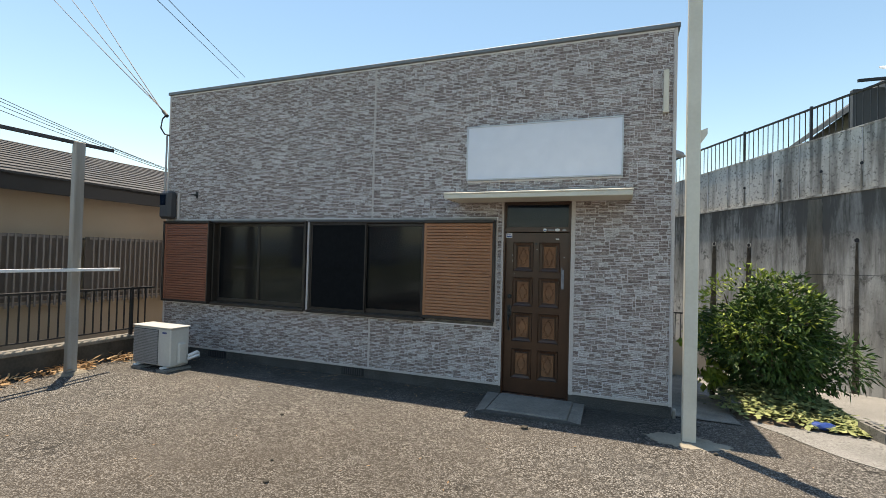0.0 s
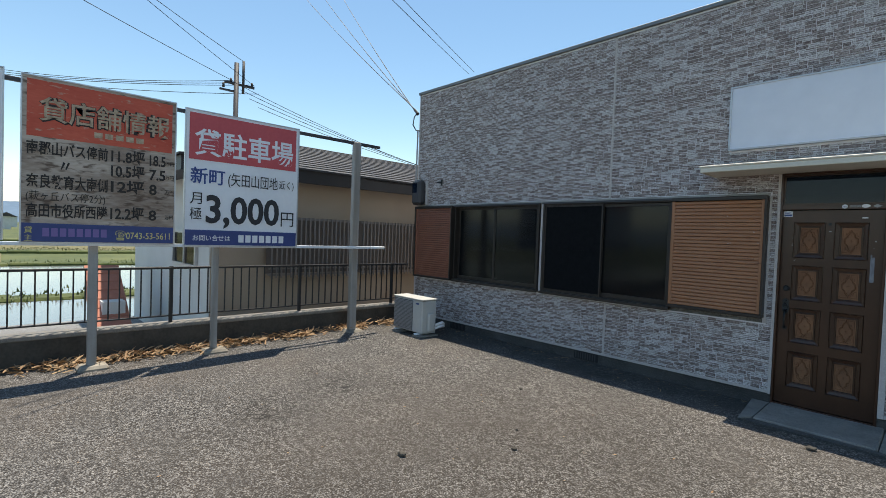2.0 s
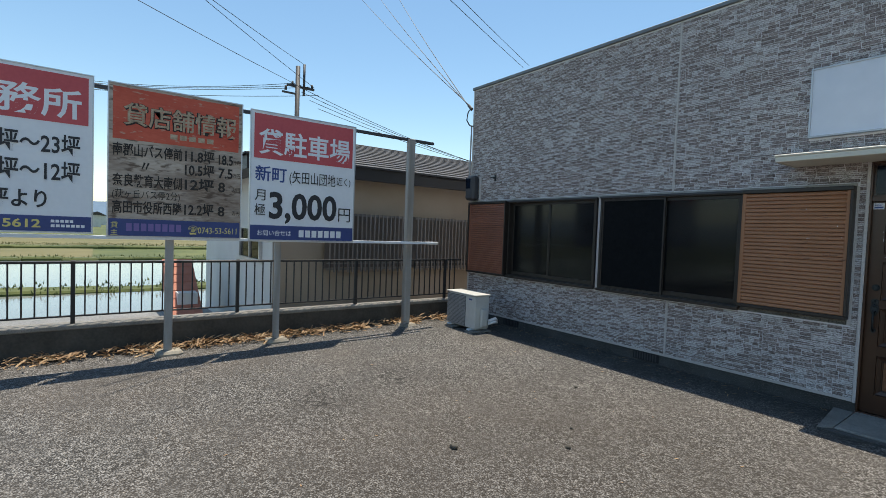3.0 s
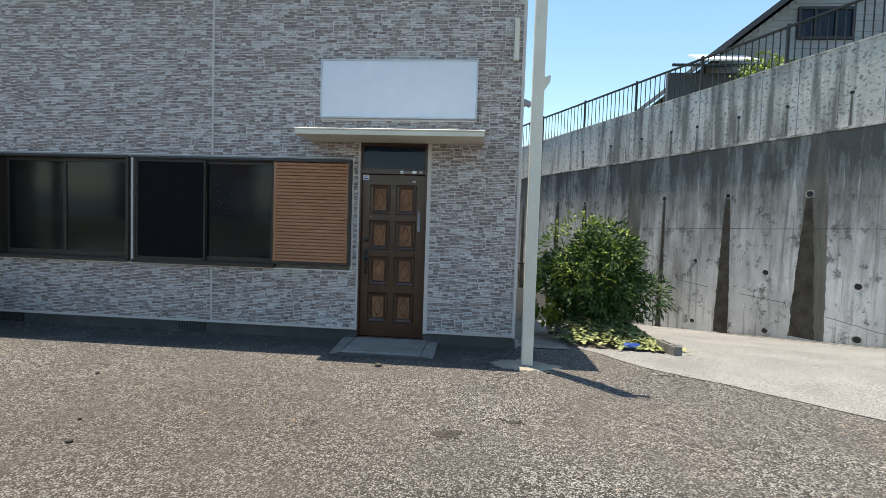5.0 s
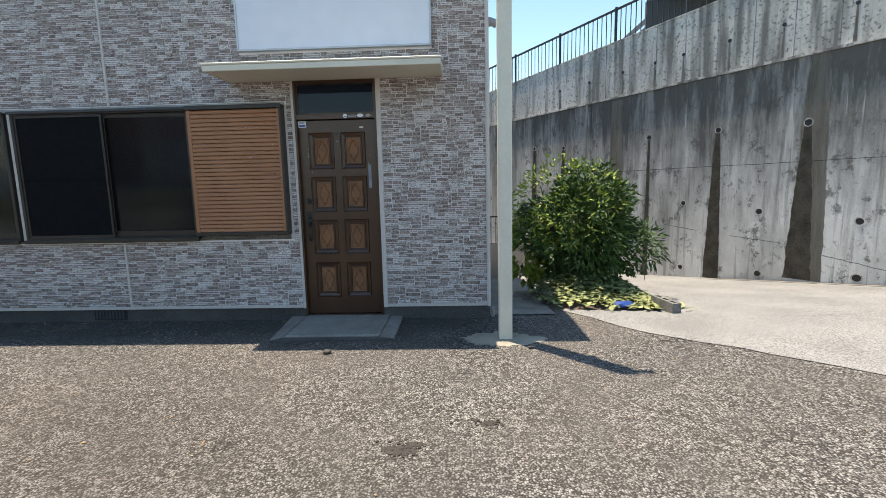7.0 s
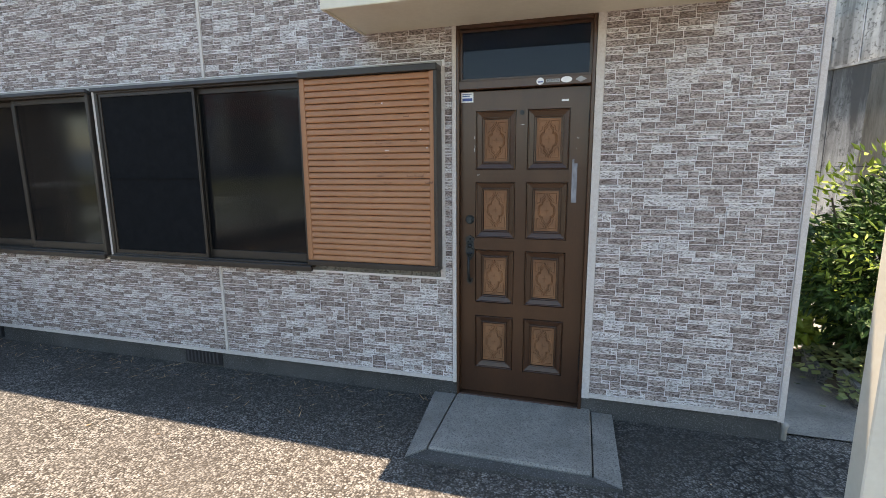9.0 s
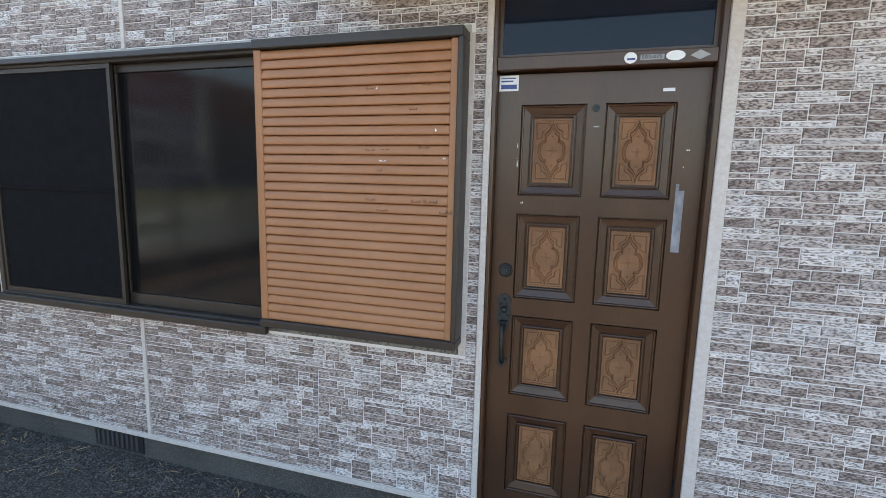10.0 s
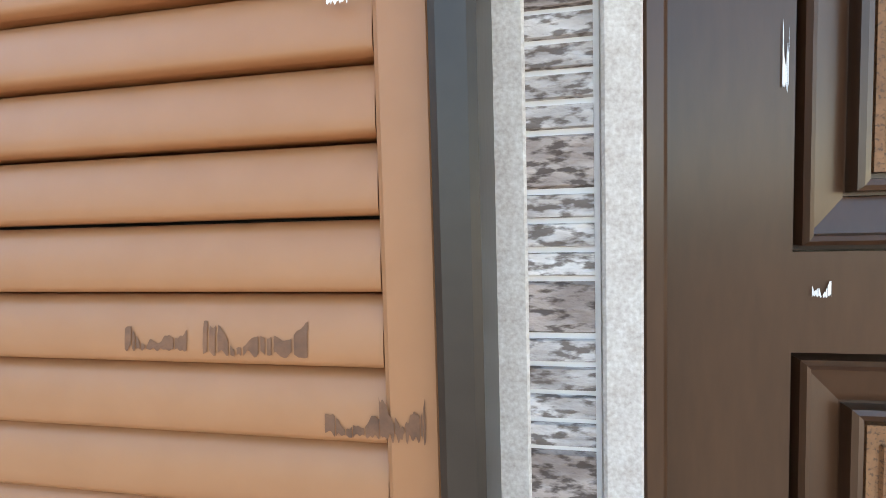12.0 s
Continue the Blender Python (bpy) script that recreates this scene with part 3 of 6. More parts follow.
# storm shutters in their boxes
def shutter(x0, x1, z0, z1, mat, frame_left, label):
    s = thing("storm_shutter", ((x0 + x1) / 2, 0, z0), label, "shutter")
    yb, yf = -0.115, 0.09
    part("outer_frame", boxes((x0, x1, yb, yf, z0, z0 + 0.035), (x0, x1, yb, yf, z1 - 0.04, z1), (x1 - 0.022, x1, yb, yf, z0 + 0.0351, z1 - 0.0401), *([(x0, x0 + 0.03, yb, yf, z0 + 0.0351, z1 - 0.0401)] if frame_left else []), bevel=0.004), M_FRAME, s, "dark bronze box frame")
    a, b = x0 + (0.031 if frame_left else 0.0), x1 - 0.0222
    za, zb = z0 + 0.0355, z1 - 0.0405
    for u, v in ((a, a + 0.036), (b - 0.03, b)):
        part("stile", boxes((u, v, -0.1, -0.06, za, zb), bevel=0.003), mat, s)
    n = 30 if not frame_left else 32
    pitch = (zb - za) / n
    outline = [(-0.055, 0.0), (-0.0905, 0.0), (-0.0955, 0.03), (-0.0968, 0.1), (-0.0968, 0.25), (-0.096, 0.45), (-0.0942, 0.63), (-0.0912, 0.8), (-0.087, 0.935), (-0.082, 0.95), (-0.055, 0.955)]
    bm = prism(bmesh.new(), [(y, z * pitch) for y, z in outline], 0, 0.0, b - a - 0.0675)
    for e in bm.edges:
        (xa, ya, ha), (xb, yb_, hb) = e.verts[0].co, e.verts[1].co
        e.smooth = not (abs(xa - xb) < 1e-6 or max(ya, yb_) > -0.0925 and (ha < 1e-6 or ya > -0.086))
    me = mesh_of("slat", bm, mat, True)
    for k in range(n):
        piece("slat", me, s, Matrix.Translation((a + 0.0367, 0, za + k * pitch)))
    part("backing", boxes((a, b, -0.05, -0.045, za, zb)), M_FRAME, s)
    return s, a, za, pitch


sh, sa, sz, spitch = shutter(-1.035, -0.0885, 0.985, 2.262, M_SLAT, False, "ochre-brown louvred storm shutter with scratched bare patches")
shutter(-5.765, -4.76, 0.94, 2.262, M_SLAT_RED, True, "red-brown louvred storm shutter beside the corner")


SLAT_FRONT = ((0.0, -0.0905), (0.03, -0.0955), (0.1, -0.0968), (0.25, -0.0968), (0.45, -0.096), (0.63, -0.0942), (0.8, -0.0912), (0.93, -0.0875), (1.0, -0.085))


def slat_face(z):
    f = ((z - sz) / spitch) % 1.0
    for (a, p), (b, q) in zip(SLAT_FRONT, SLAT_FRONT[1:]):
        if f <= b:
            return p + (q - p) * (f - a) / (b - a)
    return -0.09


def flake(x, z, w, h, y=None, seed=0):
    """A ragged patch of lost paint that follows the surface under it."""
    bm = bmesh.new()
    n = 48
    cols = []
    for k in range(n + 1):
        u = k / n
        body = 0.42 + 0.5 * abs(2 * u - 1) ** 2 + 0.45 * noise.noise((u * 5, seed * 3.7, 0)) + 0.16 * noise.noise((u * 15, seed * 3.7, 5))
        low = 0.1 + 0.22 * noise.noise((u * 16, seed * 2.3, 9))
        cols.append((x + w * u, z + h * max(0.0, low), z + h * min(1.0, max(low + 0.04, body))))
    rows = [[bm.verts.new((cx, (y if y is not None else slat_face(a + (b - a) * j / 3)) - 0.0006, a + (b - a) * j / 3)) for j in range(4)] for cx, a, b in cols]
    for k in range(n):
        if noise.noise((k * 0.7, seed * 5.1, 2)) > 0.3:
            continue
        for j in range(3):
            bm.faces.new((rows[k][j], rows[k + 1][j], rows[k + 1][j + 1], rows[k][j + 1]))
    return bm


for i, (x, z, w, h, pale) in enumerate((
        (-0.295, 1.588, 0.04, 0.014, 0), (-0.245, 1.586, 0.062, 0.02, 0), (-0.175, 1.545, 0.03, 0.012, 0), (-0.5, 1.59, 0.045, 0.014, 0), (-0.45, 1.548, 0.05, 0.01, 0),
        (-0.5, 1.795, 0.04, 0.012, 0), (-0.43, 1.798, 0.035, 0.008, 0), (-0.27, 1.805, 0.045, 0.014, 0), (-0.45, 1.712, 0.024, 0.012, 0), (-0.44, 1.753, 0.03, 0.007, 1),
        (-0.5, 2.04, 0.035, 0.014, 0), (-0.31, 1.955, 0.035, 0.012, 0), (-0.2, 1.872, 0.008, 0.016, 1), (-0.455, 2.04, 0.007, 0.014, 1), (-0.26, 2.05, 0.04, 0.01, 0))):
    part("scratch", flake(x, z, w, h, seed=i), M_WHITE if pale else M_SCAR, sh, "white scrap of tape" if pale else "scratched bare patch")
part("scratch", flake(-0.1435, 1.545, 0.024, 0.026, y=-0.1002, seed=40), M_SCAR, sh, "scratched bare patch")
part("scratch", flake(-0.163, 1.764, 0.011, 0.009, y=-0.1002, seed=41), M_WHITE, sh, "white scrap of tape")

# ---- front door ----
DY = 0.05
door = thing("door_1", (0.415, DY, 0.12), "dark brown panelled front door with carved insets", "door", kind="structure")
x0, x1, z0, z1 = DOOR
part("door_frame", boxes((x0, x0 + 0.016, -0.004, 0.13, z0, z1), (x1 - 0.022, x1, -0.004, 0.13, z0, z1), (x0 + 0.0161, x1 - 0.0221, -0.004, 0.13, z1 - 0.035, z1), (x0 + 0.0161, x1 - 0.0221, 0.0, 0.13, 2.115, 2.165), (x0 + 0.0161, x1 - 0.0221, 0.0, 0.13, z0, z0 + 0.025), bevel=0.003), M_DOOR, door, "dark brown aluminium door frame")
t = part("transom", boxes((x0 + 0.0165, x1 - 0.0225, 0.03, 0.05, 2.166, 2.18), (x0 + 0.0165, x1 - 0.0225, 0.03, 0.05, 2.45, 2.464), (x0 + 0.0165, x0 + 0.031, 0.03, 0.05, 2.1801, 2.4499), (x1 - 0.037, x1 - 0.0225, 0.03, 0.05, 2.1801, 2.4499)), M_DOOR, door)
p = part("pane", boxes((x0 + 0.0315, x1 - 0.0375, 0.038, 0.043, 2.1805, 2.4495)), M_GLASS_T, t, "dark blue-grey transom glass")
p.visible_shadow = False
LX0, LX1, LZ0, LZ1 = 0.022, 0.798, 0.13, 2.108
cols, rows_z = ((0.118, 0.372), (0.44, 0.692)), ((1.628, 1.99), (1.195, 1.555), (0.762, 1.118), (0.305, 0.672))
leaf = boxes((LX0, LX1, DY + 0.018, DY + 0.05, LZ0, LZ1),
             (LX0, cols[0][0], DY, DY + 0.0179, LZ0, LZ1), (cols[0][1], cols[1][0], DY, DY + 0.0179, LZ0, LZ1), (cols[1][1], LX1, DY, DY + 0.0179, LZ0, LZ1))
zz = [LZ1] + [v for a, b in rows_z for v in (b, a)] + [LZ0]
for k in range(0, len(zz), 2):
    for a, b in cols:
        box(leaf, a, b, DY, DY + 0.0179, zz[k + 1], zz[k])
part("leaf", leaf, M_DOOR, door)


def moulding(x0, x1, z0, z1):
    """Stepped, sloped frame of a door panel."""
    bm = bmesh.new()
    steps = ((0.0, 0.0175), (0.004, 0.0172), (0.0045, -0.003), (0.0075, -0.006), (0.011, -0.004), (0.0125, 0.004), (0.038, 0.0125), (0.039, 0.0165), (0.0415, 0.0165), (0.042, 0.004), (0.0455, 0.002), (0.05, 0.004), (0.051, 0.0165), (0.055, 0.0165))
    loops = []
    for d, y in steps:
        loops.append([bm.verts.new((x, DY + y, z)) for x, z in ((x0 + d, z0 + d), (x1 - d, z0 + d), (x1 - d, z1 - d), (x0 + d, z1 - d))])
    for a, b in zip(loops, loops[1:]):
        for k in range(4):
            bm.faces.new((a[k], a[(k + 1) % 4], b[(k + 1) % 4], b[k]))
    return bm


def carving(cx, cz, hw, hh):
    """Raised quatrefoil line with pointed ends, a star and small diamonds."""
    bm = bmesh.new()

    def outline(s):
        quarter = [(0.0, 1.0), (0.07, 0.88), (0.18, 0.77), (0.32, 0.68), (0.5, 0.62), (0.55, 0.59), (0.52, 0.42), (0.5, 0.36), (0.66, 0.36), (0.82, 0.31), (0.94, 0.21), (1.0, 0.08), (1.0, 0.0)]
        right = quarter + [(x, -z) for x, z in quarter[-2::-1]]
        loop = right + [(-x, z) for x, z in right[-2:0:-1]]
        return [(cx + s * hw * x, cz + s * hh * z) for x, z in loop]

    def ridge(loop, w, y):
        n = len(loop)
        mid = Vector((cx, 0, cz))
        a, b, c = [], [], []
        for x, z in loop:
            d = Vector((x - cx, 0, z - cz)).normalized()
            a.append(bm.verts.new((x - d.x * w, DY + 0.0155, z - d.z * w)))
            b.append(bm.verts.new((x, y, z)))
            c.append(bm.verts.new((x + d.x * w, DY + 0.0155, z + d.z * w)))
        for k in range(n):
            j = (k + 1) % n
            bm.faces.new((a[k], a[j], b[j], b[k]))
            bm.faces.new((b[k], b[j], c[j], c[k]))

    ridge(outline(1.0), 0.0034, DY + 0.0108)
    ridge(outline(0.84), 0.0026, DY + 0.0125)
    def star(x, z, r, q):
        tip = bm.verts.new((x, DY + 0.0132, z))
        ring = [bm.verts.new((x + math.cos(a) * rr, DY + 0.0155, z + math.sin(a) * rr)) for a, rr in [(math.pi * k / 4, r if k % 2 == 0 else r * q) for k in range(8)]]
        for k in range(8):
            bm.faces.new((ring[k], ring[(k + 1) % 8], tip))
    star(cx, cz, hw * 0.5, 0.24)
    for dz in (-0.5, 0.5):
        star(cx, cz + dz * hh, hw * 0.14, 0.4)
    for sx in (-1, 1):
        for sz_ in (-1, 1):
            pts = [(0.22, 0.96), (1.13, 0.96), (1.13, 0.4), (0.82, 0.46), (0.74, 0.5), (0.74, 0.68), (0.5, 0.73), (0.34, 0.8), (0.22, 0.96)]
            for (ax, az), (bx, bz) in zip(pts, pts[1:]):
                va = [(cx + sx * hw * 1.02 * ax, cz + sz_ * hh * az), (cx + sx * hw * 1.02 * bx, cz + sz_ * hh * bz)]
                d = Vector((va[1][0] - va[0][0], va[1][1] - va[0][1])).normalized() * 0.0013
                q = [bm.verts.new(c) for c in ((va[0][0] - d.y, DY + 0.0155, va[0][1] + d.x), (va[1][0] - d.y, DY + 0.0155, va[1][1] + d.x), (va[1][0], DY + 0.0125, va[1][1]), (va[0][0], DY + 0.0125, va[0][1]))]
                bm.faces.new(q)
                q2 = [bm.verts.new(c) for c in ((va[0][0], DY + 0.0125, va[0][1]), (va[1][0], DY + 0.0125, va[1][1]), (va[1][0] + d.y, DY + 0.0155, va[1][1] - d.x), (va[0][0] + d.y, DY + 0.0155, va[0][1] - d.x))]
                bm.faces.new(q2)
    bmesh.ops.recalc_face_normals(bm, faces=bm.faces)
    return bm


for a, b in cols:
    for c, d in rows_z:
        mo = part("panel_moulding", moulding(a, b, c, d), M_DOOR, door)
        pn = part("carved_panel", boxes((a + 0.055, b - 0.055, DY + 0.0125, DY + 0.0178, c + 0.055, d - 0.055), (a + 0.055, a + 0.061, DY + 0.009, DY + 0.0124, c + 0.055, d - 0.055), (b - 0.061, b - 0.055, DY + 0.009, DY + 0.0124, c + 0.055, d - 0.055), (a + 0.0611, b - 0.0611, DY + 0.009, DY + 0.0124, c + 0.055, c + 0.061), (a + 0.0611, b - 0.0611, DY + 0.009, DY + 0.0124, d - 0.061, d - 0.055)), M_PANEL, door, "worn ochre wood inset")
        cv = carving((a + b) / 2, (c + d) / 2, (b - a) / 2 - 0.0745, (d - c) / 2 - 0.0665)
        bmesh.ops.translate(cv, verts=cv.verts, vec=(0, -0.003, 0))
        part("carving", cv, M_PANEL, pn)

lock = bmesh.new()
for r, ya, yb in ((0.03, 0.0, -0.006), (0.024, -0.0055, -0.014), (0.015, -0.0135, -0.02)):
    bmesh.ops.create_cone(lock, cap_ends=True, segments=24, radius1=r, radius2=r * 0.88, depth=ya - yb, matrix=Matrix.Translation((0.082, DY + (ya + yb) / 2, 1.312)) @ Matrix.Rotation(math.pi / 2, 4, "X"))
box(lock, 0.080, 0.084, DY - 0.0215, DY - 0.0195, 1.304, 1.318)
part("lock_cylinder", lock, M_IRON, door, "black round lock rosette")
hd = bmesh.new()
ol = [(0.0, 0.085), (0.02, 0.075), (0.03, 0.06), (0.024, 0.03), (0.03, 0.0), (0.028, -0.04), (0.018, -0.06), (0.01, -0.08)]
prism(hd, [(0.083 + x, 1.125 + z) for x, z in ol] + [(0.083 - x, 1.125 + z) for x, z in ol[::-1]], 1, DY - 0.006, DY)
plate = part("handle_plate", hd, M_IRON, door, "black cast-iron escutcheon")
knobs = bmesh.new()
for x, z, r in ((0.083, 1.185, 0.008), (0.07, 1.165, 0.006), (0.096, 1.165, 0.006), (0.083, 1.14, 0.015), (0.066, 1.12, 0.006), (0.1, 1.12, 0.006), (0.07, 1.09, 0.006), (0.096, 1.09, 0.006)):
    bmesh.ops.create_uvsphere(knobs, u_segments=10, v_segments=6, radius=r, matrix=Matrix.Translation((x, DY - 0.006, z)))
part("boss", knobs, M_IRON, plate)
grip = bmesh.new()
tube(grip, [(0.083, DY - 0.005, 1.085), (0.083, DY - 0.035, 1.07), (0.083, DY - 0.05, 1.03), (0.083, DY - 0.048, 0.97), (0.083, DY - 0.032, 0.925), (0.083, DY - 0.006, 0.905)], 0.009, 10)
part("grip", grip, M_IRON, door, "black curved pull handle", smooth=True)
foot = prism(bmesh.new(), [(0.06, 0.915), (0.07, 0.928), (0.083, 0.92), (0.096, 0.928), (0.106, 0.915), (0.1, 0.895), (0.083, 0.88), (0.066, 0.895)], 1, DY - 0.008, DY)
part("handle_foot", foot, M_IRON, door)
part("thumb_latch", boxes((0.068, 0.098, DY - 0.04, DY - 0.006, 1.086, 1.094), bevel=0.003), M_IRON, door)
for hz in (1.84, 0.36):
    h = boxes((0.796, 0.812, DY - 0.018, DY + 0.002, hz, hz + 0.14), bevel=0.004)
    part("hinge", h, M_IRON, door, "black steel hinge")
part("peephole", prism(bmesh.new(), [(0.405 + 0.014 * math.cos(k * math.pi / 6), 1.972 + 0.014 * math.sin(k * math.pi / 6)) for k in range(12)], 1, DY - 0.006, DY), M_IRON, door)
st = part("sticker", boxes((0.025, 0.102, DY - 0.0012, DY - 0.0002, 2.045, 2.105)), M_WHITE, door, "white security sticker with blue marks")
part("print", boxes((0.032, 0.095, DY - 0.0018, DY - 0.0013, 2.053, 2.07), (0.032, 0.08, DY - 0.0018, DY - 0.0013, 2.08, 2.086), (0.032, 0.09, DY - 0.0018, DY - 0.0013, 2.092, 2.096)), M_BLUE_TEXT, st)
disc = prism(bmesh.new(), [(0.512 + 0.022 * math.cos(k * math.pi / 8), 2.14 + 0.02 * math.sin(k * math.pi / 8)) for k in range(16)], 1, -0.0012, -0.0002)
st = part("sticker", disc, M_WHITE, door, "torn round white sticker")
part("print", boxes((0.5, 0.528, -0.0018, -0.0013, 2.132, 2.139)), M_BLUE_TEXT, st)
st = part("number_label", boxes((0.545, 0.625, -0.0012, -0.0002, 2.131, 2.149)), M_GALV, door, "small grey number plate")
writing("503-075", 0.017, M_LETTER, st, pose(0.55, -0.0015, 2.135, 90), 0.068)
st = part("sticker", prism(bmesh.new(), [(0.662 + 0.032 * math.cos(k * math.pi / 8), 2.142 + 0.017 * math.sin(k * math.pi / 8)) for k in range(16)], 1, -0.0012, -0.0002), M_WHITE, door, "worn oval white sticker")
st = part("sticker", prism(bmesh.new(), [(0.71, 2.14), (0.74, 2.125), (0.775, 2.14), (0.74, 2.158)], 1, -0.0012, -0.0002), M_GALV, door, "faded grey diamond sticker")
part("sticker", boxes((0.637, 0.678, DY - 0.0012, DY - 0.0002, 2.028, 2.04)), M_WHITE, door, "small white label strip")
part("tape", boxes((0.711, 0.741, DY - 0.0014, DY - 0.0002, 1.43, 1.665), (0.711, 0.722, DY - 0.0014, DY - 0.0002, 1.6655, 1.69)), M_TAPE, door, "torn strip of grey tape")
for i, (x, z, w, h) in enumerate(((0.109, 1.74, 0.004, 0.05), (0.108, 1.82, 0.003, 0.025), (0.13, 1.595, 0.012, 0.012), (0.398, 1.9, 0.022, 0.006), (0.735, 1.81, 0.01, 0.01), (0.728, 1.75, 0.004, 0.007))):
    part("tape_residue", flake(x, z, w, h, y=DY - 0.001, seed=60 + i), M_WHITE, door, "white flakes of old tape")

# ---- step at the door ----
step = thing("door_step", (0.43, -0.35, 0.08), "worn concrete doorstep slab with kerb edges", "step")
part("slab", boxes((0.005, 0.88, -0.655, 0.085, -0.05, 0.118), bevel=0.012), M_CONCRETE_STEP, step)
part("edge_kerb", prism(bmesh.new(), [(-0.155, 0.005), (-0.003, 0.005), (-0.003, -0.66), (-0.09, -0.755)], 2, -0.05, 0.108), M_CONCRETE_STEP, step)
part("edge_kerb", prism(bmesh.new(), [(0.888, 0.005), (1.012, 0.005), (1.02, -0.715), (0.888, -0.66)], 2, -0.05, 0.104), M_CONCRETE_STEP, step)
part("edge_kerb", prism(bmesh.new(), [(-0.088, -0.757), (-0.001, -0.663), (0.886, -0.663), (1.018, -0.718)], 2, -0.05, 0.102), M_FOUNDATION, step, "dark front edge of the step")

# ---- canopy ----
can = thing("door_canopy", (0.45, -0.3, 2.5), "cream sheet-metal canopy above the front door", "canopy")
cx0, cx1 = -0.605, 1.485
part("roof_sheet", prism(bmesh.new(), [(-0.003, 2.6), (-0.003, 2.555), (-0.515, 2.515), (-0.515, 2.535)], 0, cx0 + 0.004, cx1 - 0.004), M_CREAM, can)
part("wall_flashing", boxes((cx0 + 0.05, cx1 + 0.02, -0.03, -0.007, 2.605, 2.635), bevel=0.003), M_POST, can, "dull grey flashing strip")
part("fascia", boxes((cx0, cx1, -0.53, -0.5155, 2.476, 2.528), bevel=0.004), M_CREAM, can)
part("front_lip", boxes((cx0 - 0.008, cx1 + 0.008, -0.538, -0.508, 2.5285, 2.546), bevel=0.004), M_CREAM, can)
part("soffit", boxes((cx0 + 0.016, cx1 - 0.016, -0.515, -0.003, 2.486, 2.498)), M_CREAM, can)
for ex0, ex1 in ((cx0, cx0 + 0.015), (cx1 - 0.015, cx1)):
    part("side_cheek", prism(bmesh.new(), [(-0.003, 2.554), (-0.003, 2.478), (-0.515, 2.478), (-0.515, 2.514)], 0, ex0, ex1), M_CREAM, can)

# ---- blank sign ----
sg = thing("blank_sign", (0.45, -0.03, 2.75), "blank white sign panel in an aluminium frame", "sign")
sx0, sx1, sz0, sz1 = -0.495, 1.385, 2.765, 3.455
part("face", boxes((sx0 + 0.018, sx1 - 0.018, -0.045, -0.0085, sz0 + 0.018, sz1 - 0.018)), M_SIGN_BLANK, sg, "blank white panel")
part("sign_frame", boxes((sx0, sx1, -0.055, -0.0075, sz0, sz0 + 0.0175), (sx0, sx1, -0.055, -0.0075, sz1 - 0.0175, sz1), (sx0, sx0 + 0.0175, -0.055, -0.0075, sz0 + 0.0176, sz1 - 0.0176), (sx1 - 0.0175, sx1, -0.055, -0.0075, sz0 + 0.0176, sz1 - 0.0176), bevel=0.002), M_ALU, sg)

# small fittings on the front
ct = thing("cable_trunk", (1.82, -0.02, 3.4), "cream plastic cable trunk near the corner", "trunking")
part("cover", boxes((1.79, 1.845, -0.055, -0.007, 3.47, 3.93), bevel=0.006), M_CREAM, ct)
part("end_cap", boxes((1.785, 1.85, -0.06, -0.007, 3.45, 3.4695), bevel=0.003), M_CREAM, ct)
mb = thing("meter_box", (-5.68, -0.07, 2.3), "dark grey electricity meter in a glazed box", "meter")
part("body", boxes((-5.83, -5.575, -0.17, -0.007, 2.3, 2.76), bevel=0.04), M_CHAR, mb)
part("window", boxes((-5.79, -5.66, -0.174, -0.1705, 2.52, 2.7), bevel=0.001), M_GLASS_T, mb, "small glazed window")
part("back_board", boxes((-5.57, -5.52, -0.03, -0.007, 2.3, 2.74), bevel=0.003), M_TRIM, mb)
hk = thing("wall_hook", (-5.15, -0.03, 2.68), "small black bracket on the wall", "bracket")
part("arm", boxes((-5.2, -5.1, -0.09, -0.08, 2.68, 2.7), (-5.16, -5.14, -0.08, -0.007, 2.68, 2.7), (-5.17, -5.13, -0.014, -0.007, 2.64, 2.75)), M_BLACK, hk)
lampb = thing("wall_fitting", (1.99, 0.2, 3.0), "small round grey fitting on the side wall", "fitting")
part("dome", tube(bmesh.new(), [(1.925, 0.2, 3.03), (1.96, 0.2, 3.03), (2.0, 0.2, 3.02), (2.02, 0.2, 2.99)], 0.05, 12, 0.03), M_GALV, lampb, smooth=True)
dp = thing("drain_stub", (1.9, -0.04, 0.1), "short white plastic pipe at the wall's foot", "pipe")
part("pipe", tube(bmesh.new(), [(1.955, 0.05, -0.05), (1.955, 0.05, 0.13), (1.955, 0.03, 0.17)], 0.02, 10), M_POST, dp, smooth=True)

